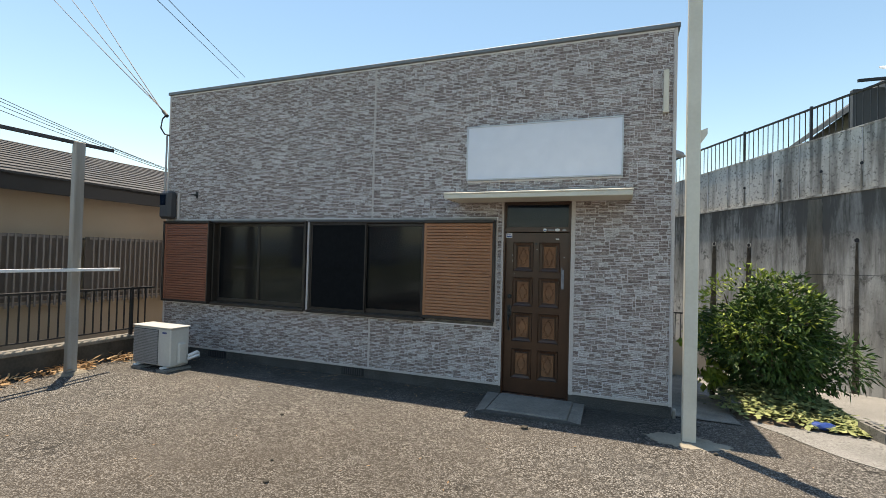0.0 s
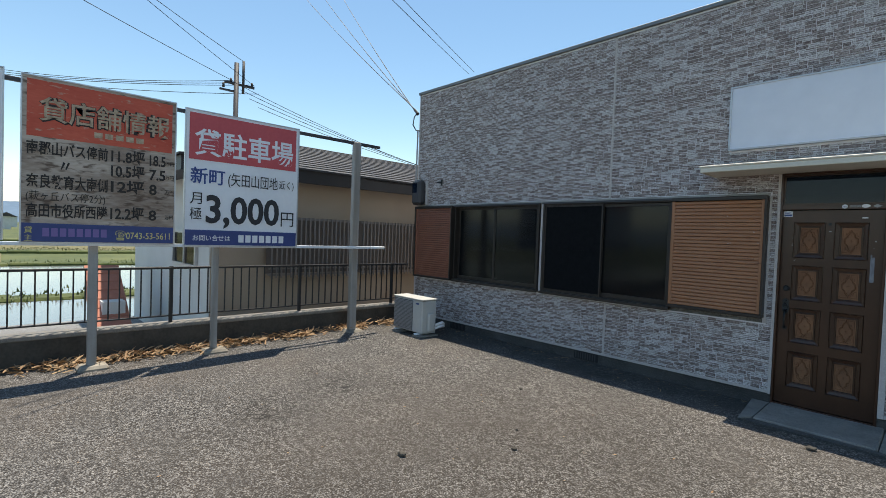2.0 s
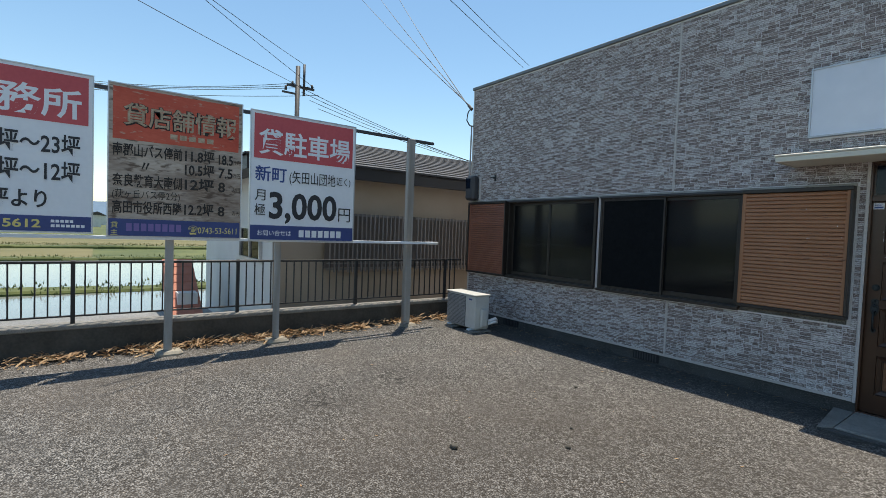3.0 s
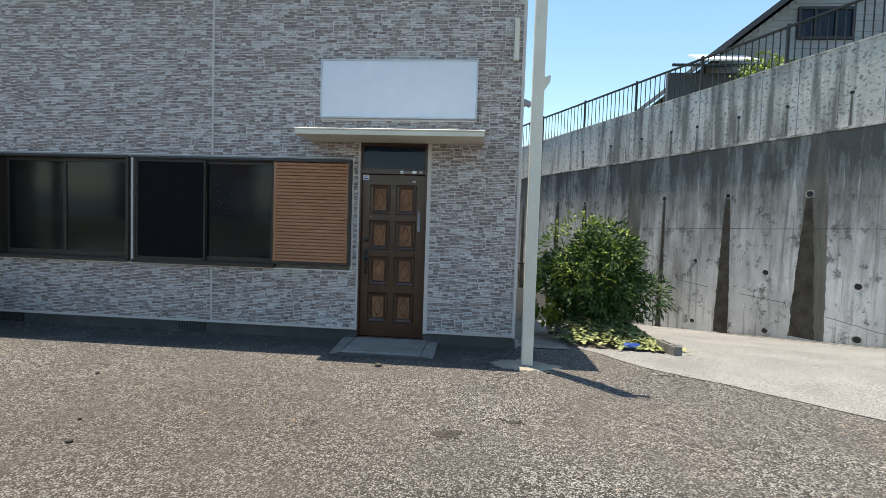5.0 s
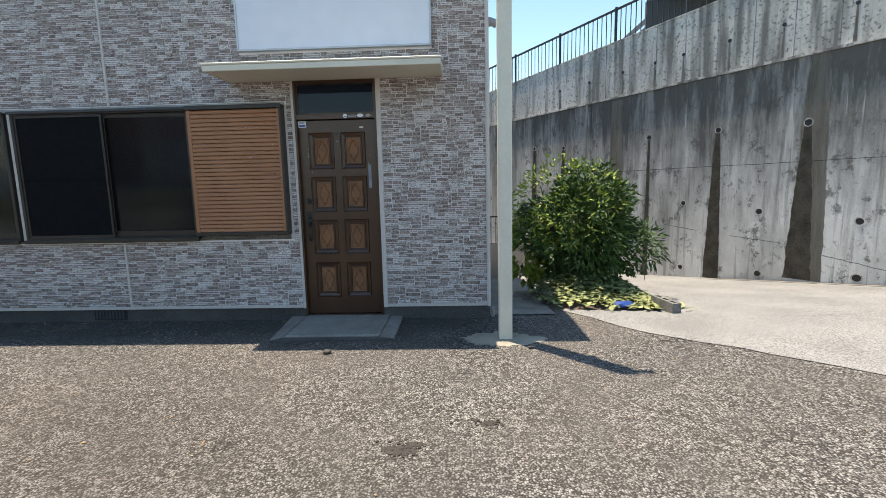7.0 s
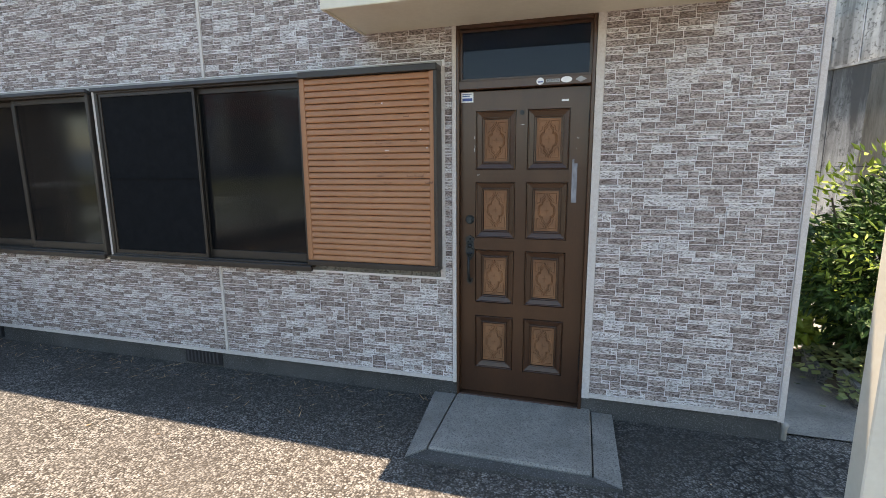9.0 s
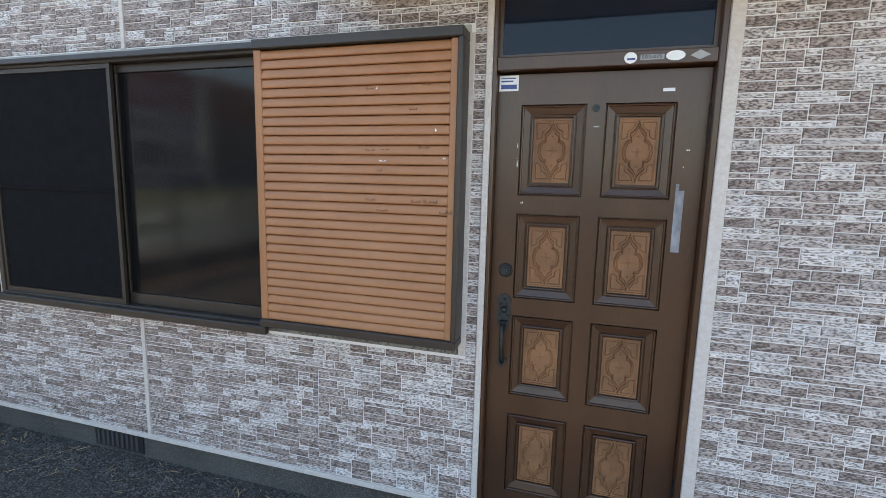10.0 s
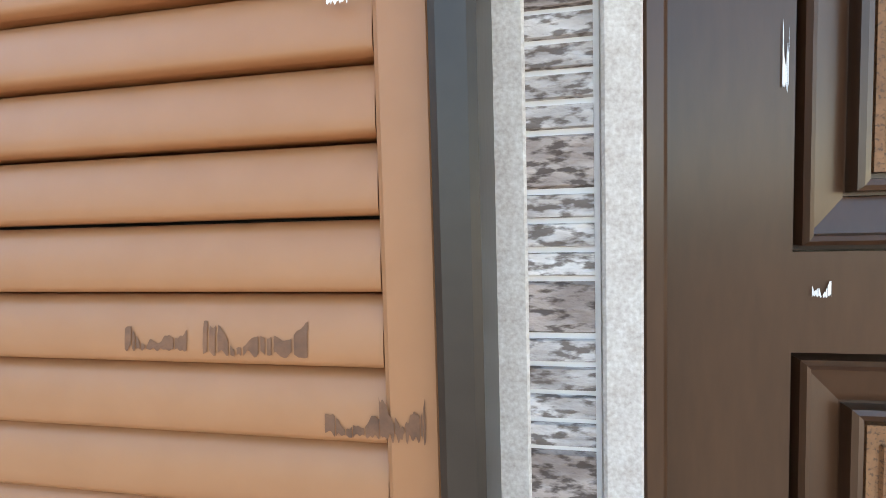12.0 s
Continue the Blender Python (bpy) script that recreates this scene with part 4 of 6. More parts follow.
# ---- steel post by the corner ----
post = thing("steel_post", (2.015, -0.655, 0.08), "tall cream square steel post with a bracket", "post")
part("shaft", boxes((1.958, 2.075, -0.713, -0.597, -0.1, 4.55), bevel=0.006), M_CREAM, post)
part("bracket", prism(bmesh.new(), [(2.0755, 2.93), (2.0755, 3.06), (2.135, 3.08), (2.135, 3.02)], 1, -0.69, -0.62), M_CREAM, post)
part("top_arm", boxes((1.9, 2.2, -0.68, -0.63, 4.5505, 4.6), bevel=0.004), M_GALV, post)
pad = bmesh.new()
ring_pts = [(1.97 + (0.34 + 0.13 * noise.noise((math.cos(a) * 1.7, math.sin(a) * 1.7, 4)) + 0.07 * noise.noise((math.cos(a) * 7, math.sin(a) * 7, 2))) * math.cos(a), -0.7 + (0.18 + 0.08 * noise.noise((math.cos(a) * 2.5, math.sin(a) * 2.5, 1)) + 0.04 * noise.noise((math.cos(a) * 8, math.sin(a) * 8, 6))) * math.sin(a)) for a in [2 * math.pi * k / 90 for k in range(90)]]
part("base_pad", prism(pad, ring_pts, 2, -0.05, 0.0855), M_SAND, post, "rough sandy concrete footing")

# ---- outdoor unit ----
ac = thing("air_conditioner", (-4.84, -0.8, 0.1), "off-white outdoor air-conditioning unit on blocks", "air conditioner")
R = Matrix.Translation((-4.84, -0.8, -0.03)) @ Matrix.Rotation(radians(88), 4, "Z")


def turned(bm):
    bmesh.ops.transform(bm, matrix=R, verts=bm.verts)
    return bm


part("casing", turned(boxes((-0.15, 0.15, -0.38, 0.38, 0.17, 0.7), bevel=0.015)), M_CASING, ac)
part("lid", turned(boxes((-0.165, 0.165, -0.395, 0.395, 0.7005, 0.725), bevel=0.008)), M_CASING, ac)
gr = part("fan_grille", turned(boxes((-0.156, -0.1505, -0.14, 0.36, 0.19, 0.68), bevel=0.002)), M_CHAR, ac, "grey fan grille")
for k in range(22):
    part("grille_bar", turned(boxes((-0.168, -0.1565, -0.14, 0.36, 0.193 + 0.022 * k, 0.208 + 0.022 * k))), M_GALV, gr)
part("service_cover", turned(boxes((-0.05, 0.08, -0.43, -0.3805, 0.2, 0.5), bevel=0.02)), M_CASING, ac)
part("badge", turned(boxes((-0.1545, -0.1505, -0.3, -0.22, 0.63, 0.655))), M_BLUE, ac)
for fy in (-0.3, 0.25):
    part("foot", turned(boxes((-0.2, 0.2, fy, fy + 0.06, 0.145, 0.17), bevel=0.004)), M_WHITE, ac)
hose = bmesh.new()
for k in range(2):
    tube(hose, [R @ Vector(p) for p in ((0.1, -0.42, 0.3 - 0.05 * k), (0.22, -0.46, 0.34 - 0.05 * k), (0.3, -0.4, 0.3 - 0.04 * k), (0.32, -0.2, 0.2), (0.26, 0.1, 0.13), (0.2, 0.6, 0.12))], 0.022, 8)
part("hose", hose, M_WHITE, ac, "white insulated hoses", smooth=True)
for k, (bx, by) in enumerate(((-0.23, -0.42), (-0.23, 0.12))):
    blk = thing("support_block", (-4.84 - by, -0.8 + bx, 0.08), "grey concrete block under the outdoor unit", "block", "unit blocks")
    part("block", turned(boxes((bx, bx + 0.39, by, by + 0.19, 0.06, 0.098), (bx, bx + 0.39, by, by + 0.19, 0.12, 0.144), *[(bx + q, bx + q + 0.03, by, by + 0.19, 0.0981, 0.1199) for q in (0.0, 0.12, 0.24, 0.36)])), M_CONCRETE_STEP, blk)

# ---- boundary wall and fence towards the fields ----
bw = thing("boundary_wall", (-5.95, -5, 0), "low stained concrete boundary wall below the fence", "wall", kind="structure")
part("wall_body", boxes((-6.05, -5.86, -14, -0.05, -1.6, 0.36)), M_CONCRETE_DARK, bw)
part("coping", boxes((-6.07, -5.845, -14, -0.05, 0.3605, 0.42), bevel=0.012), M_CONCRETE_STEP, bw, "paler concrete coping")
fence = thing("railing", (-5.95, -4, 0.42), "black steel railing on the low boundary wall", "railing")
post_me = mesh_of("fence_post", boxes((-0.022, 0.022, -0.022, 0.022, 0.0, 0.76), bevel=0.003), M_BLACK)
bar_me = mesh_of("bar", boxes((-0.008, 0.008, -0.008, 0.008, 0.1, 0.72)), M_BLACK)
fy = -9.752
k = 0
while fy < -0.15:
    if k % 16 == 0:
        piece("fence_post", post_me, fence, Matrix.Translation((-5.95, fy, 0.42)))
    else:
        piece("bar", bar_me, fence, Matrix.Translation((-5.95, fy, 0.42)))
    fy += 0.116
    k += 1
part("top_rail", boxes((-5.975, -5.925, -10.2, -0.1, 1.14, 1.17), bevel=0.004), M_BLACK, fence)
part("bottom_rail", boxes((-5.965, -5.935, -10.2, -0.1, 0.5, 0.52), bevel=0.003), M_BLACK, fence)

# ---- billboard row ----
frame_ob = thing("billboard_stand", (-5.5, -4, 0.1), "grey steel posts and rails holding the billboards", "frame")
for px, py, hw in ((-5.52, -7.4, 0.04), (-5.52, -5.09, 0.045), (-5.53, -3.76, 0.04), (-5.58, -1.56, 0.06)):
    part("post", boxes((px - hw * 0.8, px + hw * 0.8, py - hw, py + hw, -0.1, 3.22), bevel=0.008), M_POST, frame_ob)
    part("post_footing", boxes((px - 0.12, px + 0.15, py - 0.14, py + 0.16, -0.1, 0.085 + 0.005 * (py + 5)), bevel=0.03), M_SAND, frame_ob, "rough concrete footing")
part("top_rail", boxes((-5.64, -5.59, -8.2, -1.08, 3.19, 3.235), bevel=0.003), M_CHAR, frame_ob)
part("lower_rail", boxes((-5.46, -5.41, -8.2, -1.06, 1.46, 1.5), bevel=0.003), M_WHITE, frame_ob, "pale lower rail")
part("lamp_tube", tube(bmesh.new(), [(-5.43, -1.3, 1.48), (-5.43, -1.05, 1.48)], 0.025, 8), M_WHITE, frame_ob, smooth=True)


def board(y0, y1, z0, z1, face_mat, head_mat, head, foot_h, label):
    b = thing("billboard", (-5.45, (y0 + y1) / 2, z0), label, "billboard", "billboards in a row")
    part("panel", boxes((-5.425, -5.4, y0, y1, z0, z1)), face_mat, b)
    part("rim", boxes((-5.43, -5.392, y0 - 0.014, y0 - 0.0005, z0, z1), (-5.43, -5.392, y1 + 0.0005, y1 + 0.014, z0, z1), (-5.43, -5.392, y0 - 0.014, y1 + 0.014, z1 + 0.0005, z1 + 0.014), (-5.43, -5.392, y0 - 0.014, y1 + 0.014, z0 - 0.014, z0 - 0.0005)), M_ALU, b)
    part("back_rib", boxes((-5.46, -5.4305, y0 + 0.2, y0 + 0.24, z0, z1), (-5.46, -5.4305, y1 - 0.24, y1 - 0.2, z0, z1)), M_GALV, b)
    part("header", boxes((-5.3995, -5.396, y0 + 0.035, y1 - 0.035, z1 - head, z1 - 0.03)), head_mat, b)
    part("footer", boxes((-5.3995, -5.396, y0 + 0.004, y1 - 0.004, z0 + 0.004, z0 + foot_h)), M_BLUE, b)
    return b


def text_on(b, text, y, z, size, mat, width=None, x=-5.3945, bold=0.0):
    return writing(text, size, mat, b, Matrix.Translation((x, y, z)) @ Matrix.Rotation(math.pi / 2, 4, "Z") @ Matrix.Rotation(math.pi / 2, 4, "X"), width, bold=bold)


def bars(b, y, z, w, h, n, mat):
    g = w / n
    part("lettering", boxes(*[(-5.3955, -5.3935, y + g * k + 0.1 * g, y + g * k + 0.85 * g, z, z + h) for k in range(n)]), mat, b)


b3 = board(-4.175, -2.68, 1.485, 3.205, M_BOARD_WHITE, M_RED, 0.62, 0.2, "white and red car-park billboard with bold black price")
text_on(b3, "貸駐車場", -4.08, 2.68, 0.36, M_BOARD_WHITE, 1.32, bold=0.006)
text_on(b3, "新町", -4.12, 2.3, 0.22, M_BLUE_TEXT, 0.42, bold=0.003)
text_on(b3, "(矢田山団地", -3.66, 2.3, 0.19, M_LETTER, 0.68)
text_on(b3, "近く)", -2.96, 2.32, 0.13, M_LETTER, 0.22)
text_on(b3, "月", -4.12, 2.03, 0.17, M_LETTER, 0.14)
text_on(b3, "極", -4.12, 1.83, 0.17, M_LETTER, 0.14)
text_on(b3, "3,000", -3.93, 1.79, 0.5, M_LETTER, 0.98, bold=0.012)
text_on(b3, "円", -2.92, 1.79, 0.24, M_LETTER, 0.19)
text_on(b3, "お問い合せは", -4.08, 1.55, 0.085, M_BOARD_WHITE, 0.46)
bars(b3, -3.52, 1.53, 0.66, 0.1, 7, M_BOARD_WHITE)

b2 = board(-5.715, -4.3, 1.5, 3.235, M_BOARD_OLD, M_RED_FADED, 0.62, 0.2, "weathered billboard with peeling red head and faded listings")
text_on(b2, "貸店舗情報", -5.585, 2.805, 0.27, M_LETTER_FADED, 1.22, bold=0.012)
text_on(b2, "貸店舗情報", -5.58, 2.81, 0.27, M_LETTER_TAN, 1.22, x=-5.391, bold=0.003)
bars(b2, -5.12, 2.68, 0.5, 0.06, 5, M_LETTER_TAN)
for z, name, area, price in ((2.44, "南郡山バス停前", "11.8坪", "18.5"), (2.27, "〃", "10.5坪", "7.5"), (2.09, "奈良教育大南側", "12坪", "8"), (1.78, "高田市役所西隣", "12.2坪", "8")):
    text_on(b2, name, -5.68 if len(name) > 1 else -5.4, z, 0.155, M_LETTER_FADED, 0.7 if len(name) > 1 else 0.08, bold=0.003)
    text_on(b2, area, -4.95, z, 0.17, M_LETTER_FADED, 0.33, bold=0.004)
    text_on(b2, price, -4.57, z, 0.17, M_LETTER_FADED, 0.17 if len(price) > 1 else 0.08, bold=0.004)
    text_on(b2, "万円", -4.4, z + 0.02, 0.06, M_LETTER_FADED, 0.09)
text_on(b2, "(萩ヶ丘バス停2分)", -5.68, 1.95, 0.11, M_LETTER_FADED, 0.68)
bars(b2, -5.55, 1.56, 0.58, 0.09, 8, M_LILAC)
text_on(b2, "貸", -5.69, 1.6, 0.075, M_LETTER_YELLOW, 0.065)
text_on(b2, "主", -5.69, 1.515, 0.075, M_LETTER_YELLOW, 0.065)
text_on(b2, "☎0743-53-5611", -4.9, 1.55, 0.11, M_LETTER_YELLOW, 0.56)

b1 = board(-8.1, -5.865, 1.53, 3.255, M_BOARD_WHITE, M_RED, 0.55, 0.17, "white and red office-to-let billboard")
text_on(b1, "貸事務所", -7.36, 2.79, 0.33, M_BOARD_WHITE, 1.4, bold=0.006)
for z, s in ((2.38, "10坪〜23坪"), (2.09, "10坪〜12坪"), (1.8, "12坪より")):
    text_on(b1, s, -6.78 if len(s) > 6 else -6.85, z, 0.24 if len(s) > 6 else 0.21, M_LETTER, 0.81 if len(s) > 6 else 0.6, bold=0.004)
text_on(b1, "5612", -6.6, 1.575, 0.12, M_LETTER_YELLOW, 0.3, bold=0.003)
bars(b1, -6.22, 1.63, 0.2, 0.03, 5, M_BOARD_WHITE)
bars(b1, -6.22, 1.58, 0.3, 0.03, 7, M_BOARD_WHITE)


# dry grass along the wall's foot
def straw(n, seed):
    rng = random.Random(seed)
    bm = bmesh.new()
    for k in range(n):
        y = rng.uniform(-9.0, -0.6)
        clump = noise.noise((y * 1.3, 0, 3.0))
        if clump < -0.12 and rng.random() < 0.75:
            continue
        x = -5.84 + abs(rng.gauss(0, 0.13)) + 0.02
        z = lot(y) + rng.uniform(0.0, 0.07)
        ln, a, up = rng.uniform(0.04, 0.17), rng.uniform(0, 2 * math.pi), rng.uniform(-0.1, 0.5)
        d = Vector((math.cos(a), math.sin(a), up)) * ln
        s = Vector((-math.sin(a), math.cos(a), 0.3)) * rng.uniform(0.004, 0.012)
        p = Vector((x, y, z))
        q = [bm.verts.new(c) for c in (p - s, p + s, p + d * 0.6 + s + Vector((0, 0, 0.01)), p + d)]
        bm.faces.new(q)
    return bm


solid("dry_grass", straw(3200, 4), M_STRAW, "dry brown grass and leaves along the wall", "dry grass", kind="stuff")
# ---- neighbour's house ----
nb = thing("neighbour_house", (-10, 2, -0.7), "single-storey beige stucco house with dark tiled roof", "house")
NX, NY = -7.65, -3.2
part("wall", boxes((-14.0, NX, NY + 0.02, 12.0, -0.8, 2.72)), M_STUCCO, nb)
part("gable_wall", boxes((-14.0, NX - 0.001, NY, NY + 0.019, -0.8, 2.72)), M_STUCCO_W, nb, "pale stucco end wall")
part("fascia", boxes((NX + 0.42, NX + 0.5, NY - 0.6, 12.6, 2.63, 2.87), (-14.6, NX + 0.419, NY - 0.6, NY - 0.52, 2.63, 2.87)), M_FASCIA, nb, "dark fascia and gutter")
part("soffit", boxes((NX, NX + 0.419, NY - 0.519, 12.6, 2.69, 2.719), (-14.6, NX - 0.001, NY - 0.519, NY - 0.001, 2.69, 2.719)), M_CHAR, nb)
eav, rid, slope = NX + 0.55, -11.0, 0.3
roof_part = part("roof", prism(bmesh.new(), [(eav - 0.02, 2.84), (rid, 2.84 + (eav - rid) * slope), (-14.6, 2.84)], 1, NY + 2.9, 12.6), M_TILE, nb, "dark brown tiled roof")


def hip(x):
    return NY - 0.65 + max(0.0, eav - x)


n = 14
for k in range(n):
    xa, xb = eav + (rid - eav) * k / n, eav + (rid - eav) * (k + 1.08) / n
    za, zb = 2.9 + (eav - xa) * slope, 2.88 + (eav - xb) * slope
    xl = -14.65 + (eav - xa)
    rf = bmesh.new()
    for f in (((xa, hip(xa), za), (xa, 12.7, za), (xb, 12.7, zb), (xb, hip(xb), zb)), ((xa, hip(xa), za - 0.035), (xa, 12.7, za - 0.035), (xa, 12.7, za), (xa, hip(xa), za))):
        rf.faces.new([rf.verts.new(c) for c in f])
    part("tile_course", rf, M_TILE, roof_part)
    rf = bmesh.new()
    for f in (((xl, hip(xa), za), (xa, hip(xa), za), (xb, hip(xb), zb), (min(xl + xa - xb, xb), hip(xb), zb)), ((xl, hip(xa), za - 0.035), (xa, hip(xa), za - 0.035), (xa, hip(xa), za), (xl, hip(xa), za))):
        rf.faces.new([rf.verts.new(c) for c in f])
    part("tile_course", rf, M_TILE, roof_part)
part("soil_fill", boxes((-14.5, -6.06, -3.0, 13, -1.5, -0.55)), M_SOIL, nb)
nw = part("side_window", boxes((-9.9, -8.3, NY - 0.06, NY - 0.0005, 0.95, 1.0), (-9.9, -8.3, NY - 0.06, NY - 0.0005, 1.6, 1.65), (-9.9, -9.85, NY - 0.06, NY - 0.0005, 1.0001, 1.5999), (-8.35, -8.3, NY - 0.06, NY - 0.0005, 1.0001, 1.5999), (-9.13, -9.07, NY - 0.05, NY - 0.0005, 1.0001, 1.5999)), M_ALU, nb)
part("pane", boxes((-9.849, -8.351, NY - 0.02, NY - 0.008, 1.0005, 1.5995)), M_GLASS, nw)
# slatted metal screens along the neighbour's wall
scr = thing("slatted_screen", (-7.4, 0, 0.5), "grey-brown metal slat screen before the neighbour's windows", "screen")
M_SCREEN_BAR = plain("grey_brown_steel", (0.23, 0.2, 0.182), 0.5, 0.1)
M_BACKING = plain("brown_backing", (0.13, 0.105, 0.09), 0.8)
slat_me = mesh_of("slat", boxes((-0.012, 0.012, -0.012, 0.012, 0.82, 1.975)), M_SCREEN_BAR)
for k in range(54):
    y = -2.2 + 0.095 * k + (0.2 if k > 18 else 0)
    piece("slat", slat_me, scr, Matrix.Translation((-7.35, y, 0)))
for ya, yb in ((-2.25, -0.42), (-0.25, 3.2)):
    for za, zb in ((0.86, 0.9), (0.98, 1.0), (1.93, 1.97)):
        part("rail", boxes((-7.385, -7.363, ya, yb, za, zb)), M_SCREEN_BAR, scr)
    # sheet added behind the slats so that their gaps read darker
    part("backing_sheet", boxes((-7.5, -7.49, ya, yb, 0.9, 1.98)), M_BACKING, scr, "brown sheet added to darken the gaps between slats")
    for by in (ya + 0.05, yb - 0.09):
        for bz in (0.87, 1.93):
            part("bracket", boxes((-7.649, -7.386, by, by + 0.04, bz, bz + 0.03)), M_SCREEN_BAR, scr)

# ---- fields beyond ----
shed = thing("garden_shed", (-11.2, -4.2, -0.9), "small shed with rust-red tiled roof", "shed")
part("wall", boxes((-11.9, -10.6, -4.35, -3.95, -1.2, 0.1)), M_STUCCO_W, shed)
shed_roof = part("roof", prism(bmesh.new(), [(-10.32, -0.42), (-11.95, 0.66), (-11.95, 0.1)], 1, -4.5, -3.9), M_RUST, shed, "rust-red tiled roof")
for k in range(7):
    sr = bmesh.new()
    xa, xb = -10.3 - 0.24 * k, -10.3 - 0.24 * (k + 1.1)
    za, zb = -0.35 + 0.16 * k, -0.35 + 0.16 * (k + 1.1)
    for f in (((xa, -4.52, za), (xa, -3.88, za), (xb, -3.88, zb - 0.02), (xb, -4.52, zb - 0.02)), ((xa, -4.52, za - 0.04), (xa, -3.88, za - 0.04), (xa, -3.88, za), (xa, -4.52, za)), ((xa, -4.52, za - 0.06), (xa, -4.52, za), (xb, -4.52, zb - 0.02), (xb, -4.52, zb - 0.08))):
        sr.faces.new([sr.verts.new(c) for c in f])
    part("tile_course", sr, M_RUST, shed_roof)
for i, (xa, xb, ya, yb) in enumerate(((-24.0, -15.5, -60, 40), (-44, -26.2, -60, 40), (-62, -47, -60, -6), (-95, -66, -60, 60))):
    solid("paddy_%s" % "abcd"[i], boxes((xa, xb, ya, yb, -1.62, -1.54)), M_PADDY if i < 2 else M_FIELD, "flooded rice paddy reflecting the sky", "water")
bank = bmesh.new()
for xa, w, h in ((-25.1, 0.9, 0.32), (-45.5, 1.1, 0.4), (-64, 1.6, 0.5), (-98, 2.5, 0.9)):
    for k in range(60):
        y0_ = -70 + 2.3 * k
        hh = h * (0.75 + 0.4 * noise.noise((xa, y0_, 1)))
        ww = w * (0.9 + 0.3 * noise.noise((xa, y0_, 5)))
        box(bank, xa - ww, xa + ww, y0_, y0_ + 2.36, -1.7, -1.58 + hh * 0.7, bevel=0.1)
solid("field_banks", bank, M_GRASS, "grassy banks between flooded paddies", "bank", kind="stuff")
weeds = bmesh.new()
rng = random.Random(9)
for k in range(9000):
    xx = rng.choice((-25.1, -45.5, -64, -70, -98))
    p = Vector((xx + rng.gauss(0, 0.7), rng.uniform(-40, 25), -1.55 + rng.uniform(0, 0.25)))
    a = rng.uniform(0, 6.28)
    d = Vector((math.cos(a), math.sin(a), 0)) * rng.uniform(0.02, 0.06)
    weeds.faces.new([weeds.verts.new(c) for c in (p - d, p + d, p + Vector((rng.gauss(0, 0.04), rng.gauss(0, 0.04), rng.uniform(0.08, 0.22))))])
solid("field_weeds", weeds, M_GRASS, "tall grass and weeds on the field banks", "grass", kind="stuff")
hill = bmesh.new()
prev = None
for k in range(121):
    a = radians(60 + 240 * k / 120)
    h = 60 + 45 * noise.noise((a * 2.2, 0, 0)) + 18 * noise.noise((a * 9, 1, 0))
    c = [hill.verts.new((math.cos(a) * r, math.sin(a) * r, z)) for r, z in ((1500, -10), (1700, h), (2000, -10))]
    if prev:
        for j in range(2):
            hill.faces.new((prev[j], c[j], c[j + 1], prev[j + 1]))
    prev = c
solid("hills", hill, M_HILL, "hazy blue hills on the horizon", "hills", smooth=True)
rng = random.Random(21)
for k in range(14):
    a = radians(rng.uniform(165, 200))
    r = rng.uniform(220, 420)
    x, y, w, h = math.cos(a) * r, math.sin(a) * r, rng.uniform(6, 13), rng.uniform(4, 8)
    hs = thing("far_house", (x, y, -1.6), "distant pale house beyond the fields", "house", "far houses")
    part("wall", boxes((x - w / 2, x + w / 2, y - w / 2, y + w / 2, -1.7, h * 0.6)), M_STUCCO_W, hs)
    part("roof", prism(bmesh.new(), [(y - w * 0.56, h * 0.6), (y + w * 0.56, h * 0.6), (y, h)], 0, x - w * 0.55, x + w * 0.55), M_TILE, hs)

# ---- utility pole and wires ----
up = thing("utility_pole", (-20.15, 1.48, -1.6), "concrete utility pole with crossarms beyond the house", "utility pole")
part("shaft", tube(bmesh.new(), [(-20.15, 1.48, -1.6), (-20.15, 1.48, 8.9)], 0.13, 12, 0.1), M_CHAR, up, smooth=True)
part("riser", tube(bmesh.new(), [(-20.0, 1.72, 7.6), (-20.0, 1.72, 9.0)], 0.055, 8), M_CHAR, up, smooth=True)
part("crossarm", boxes((-20.2, -20.1, 1.0, 2.25, 7.95, 8.04), (-20.2, -20.1, 0.8, 1.4, 7.62, 7.69)), M_CHAR, up)
for iy in (0.95, 1.25, 2.15):
    part("pin_insulator", tube(bmesh.new(), [(-20.15, iy, 7.75 if iy < 1 else 8.04), (-20.15, iy, 7.95 if iy < 1 else 8.2)], 0.06, 8, 0.04), M_CHAR, up, smooth=True)


def wire(name, a, b, sag, r, label, n=14):
    a, b = Vector(a), Vector(b)
    pts = [a.lerp(b, k / n) - Vector((0, 0, 4 * sag * (k / n) * (1 - k / n))) for k in range(n + 1)]
    return solid(name, tube(bmesh.new(), pts, r, 5), M_RUBBER, label, "cable", kind="")


def span(a, b, over, **kw):
    a, b = Vector(a), Vector(b)
    return a, b + (b - a) * over


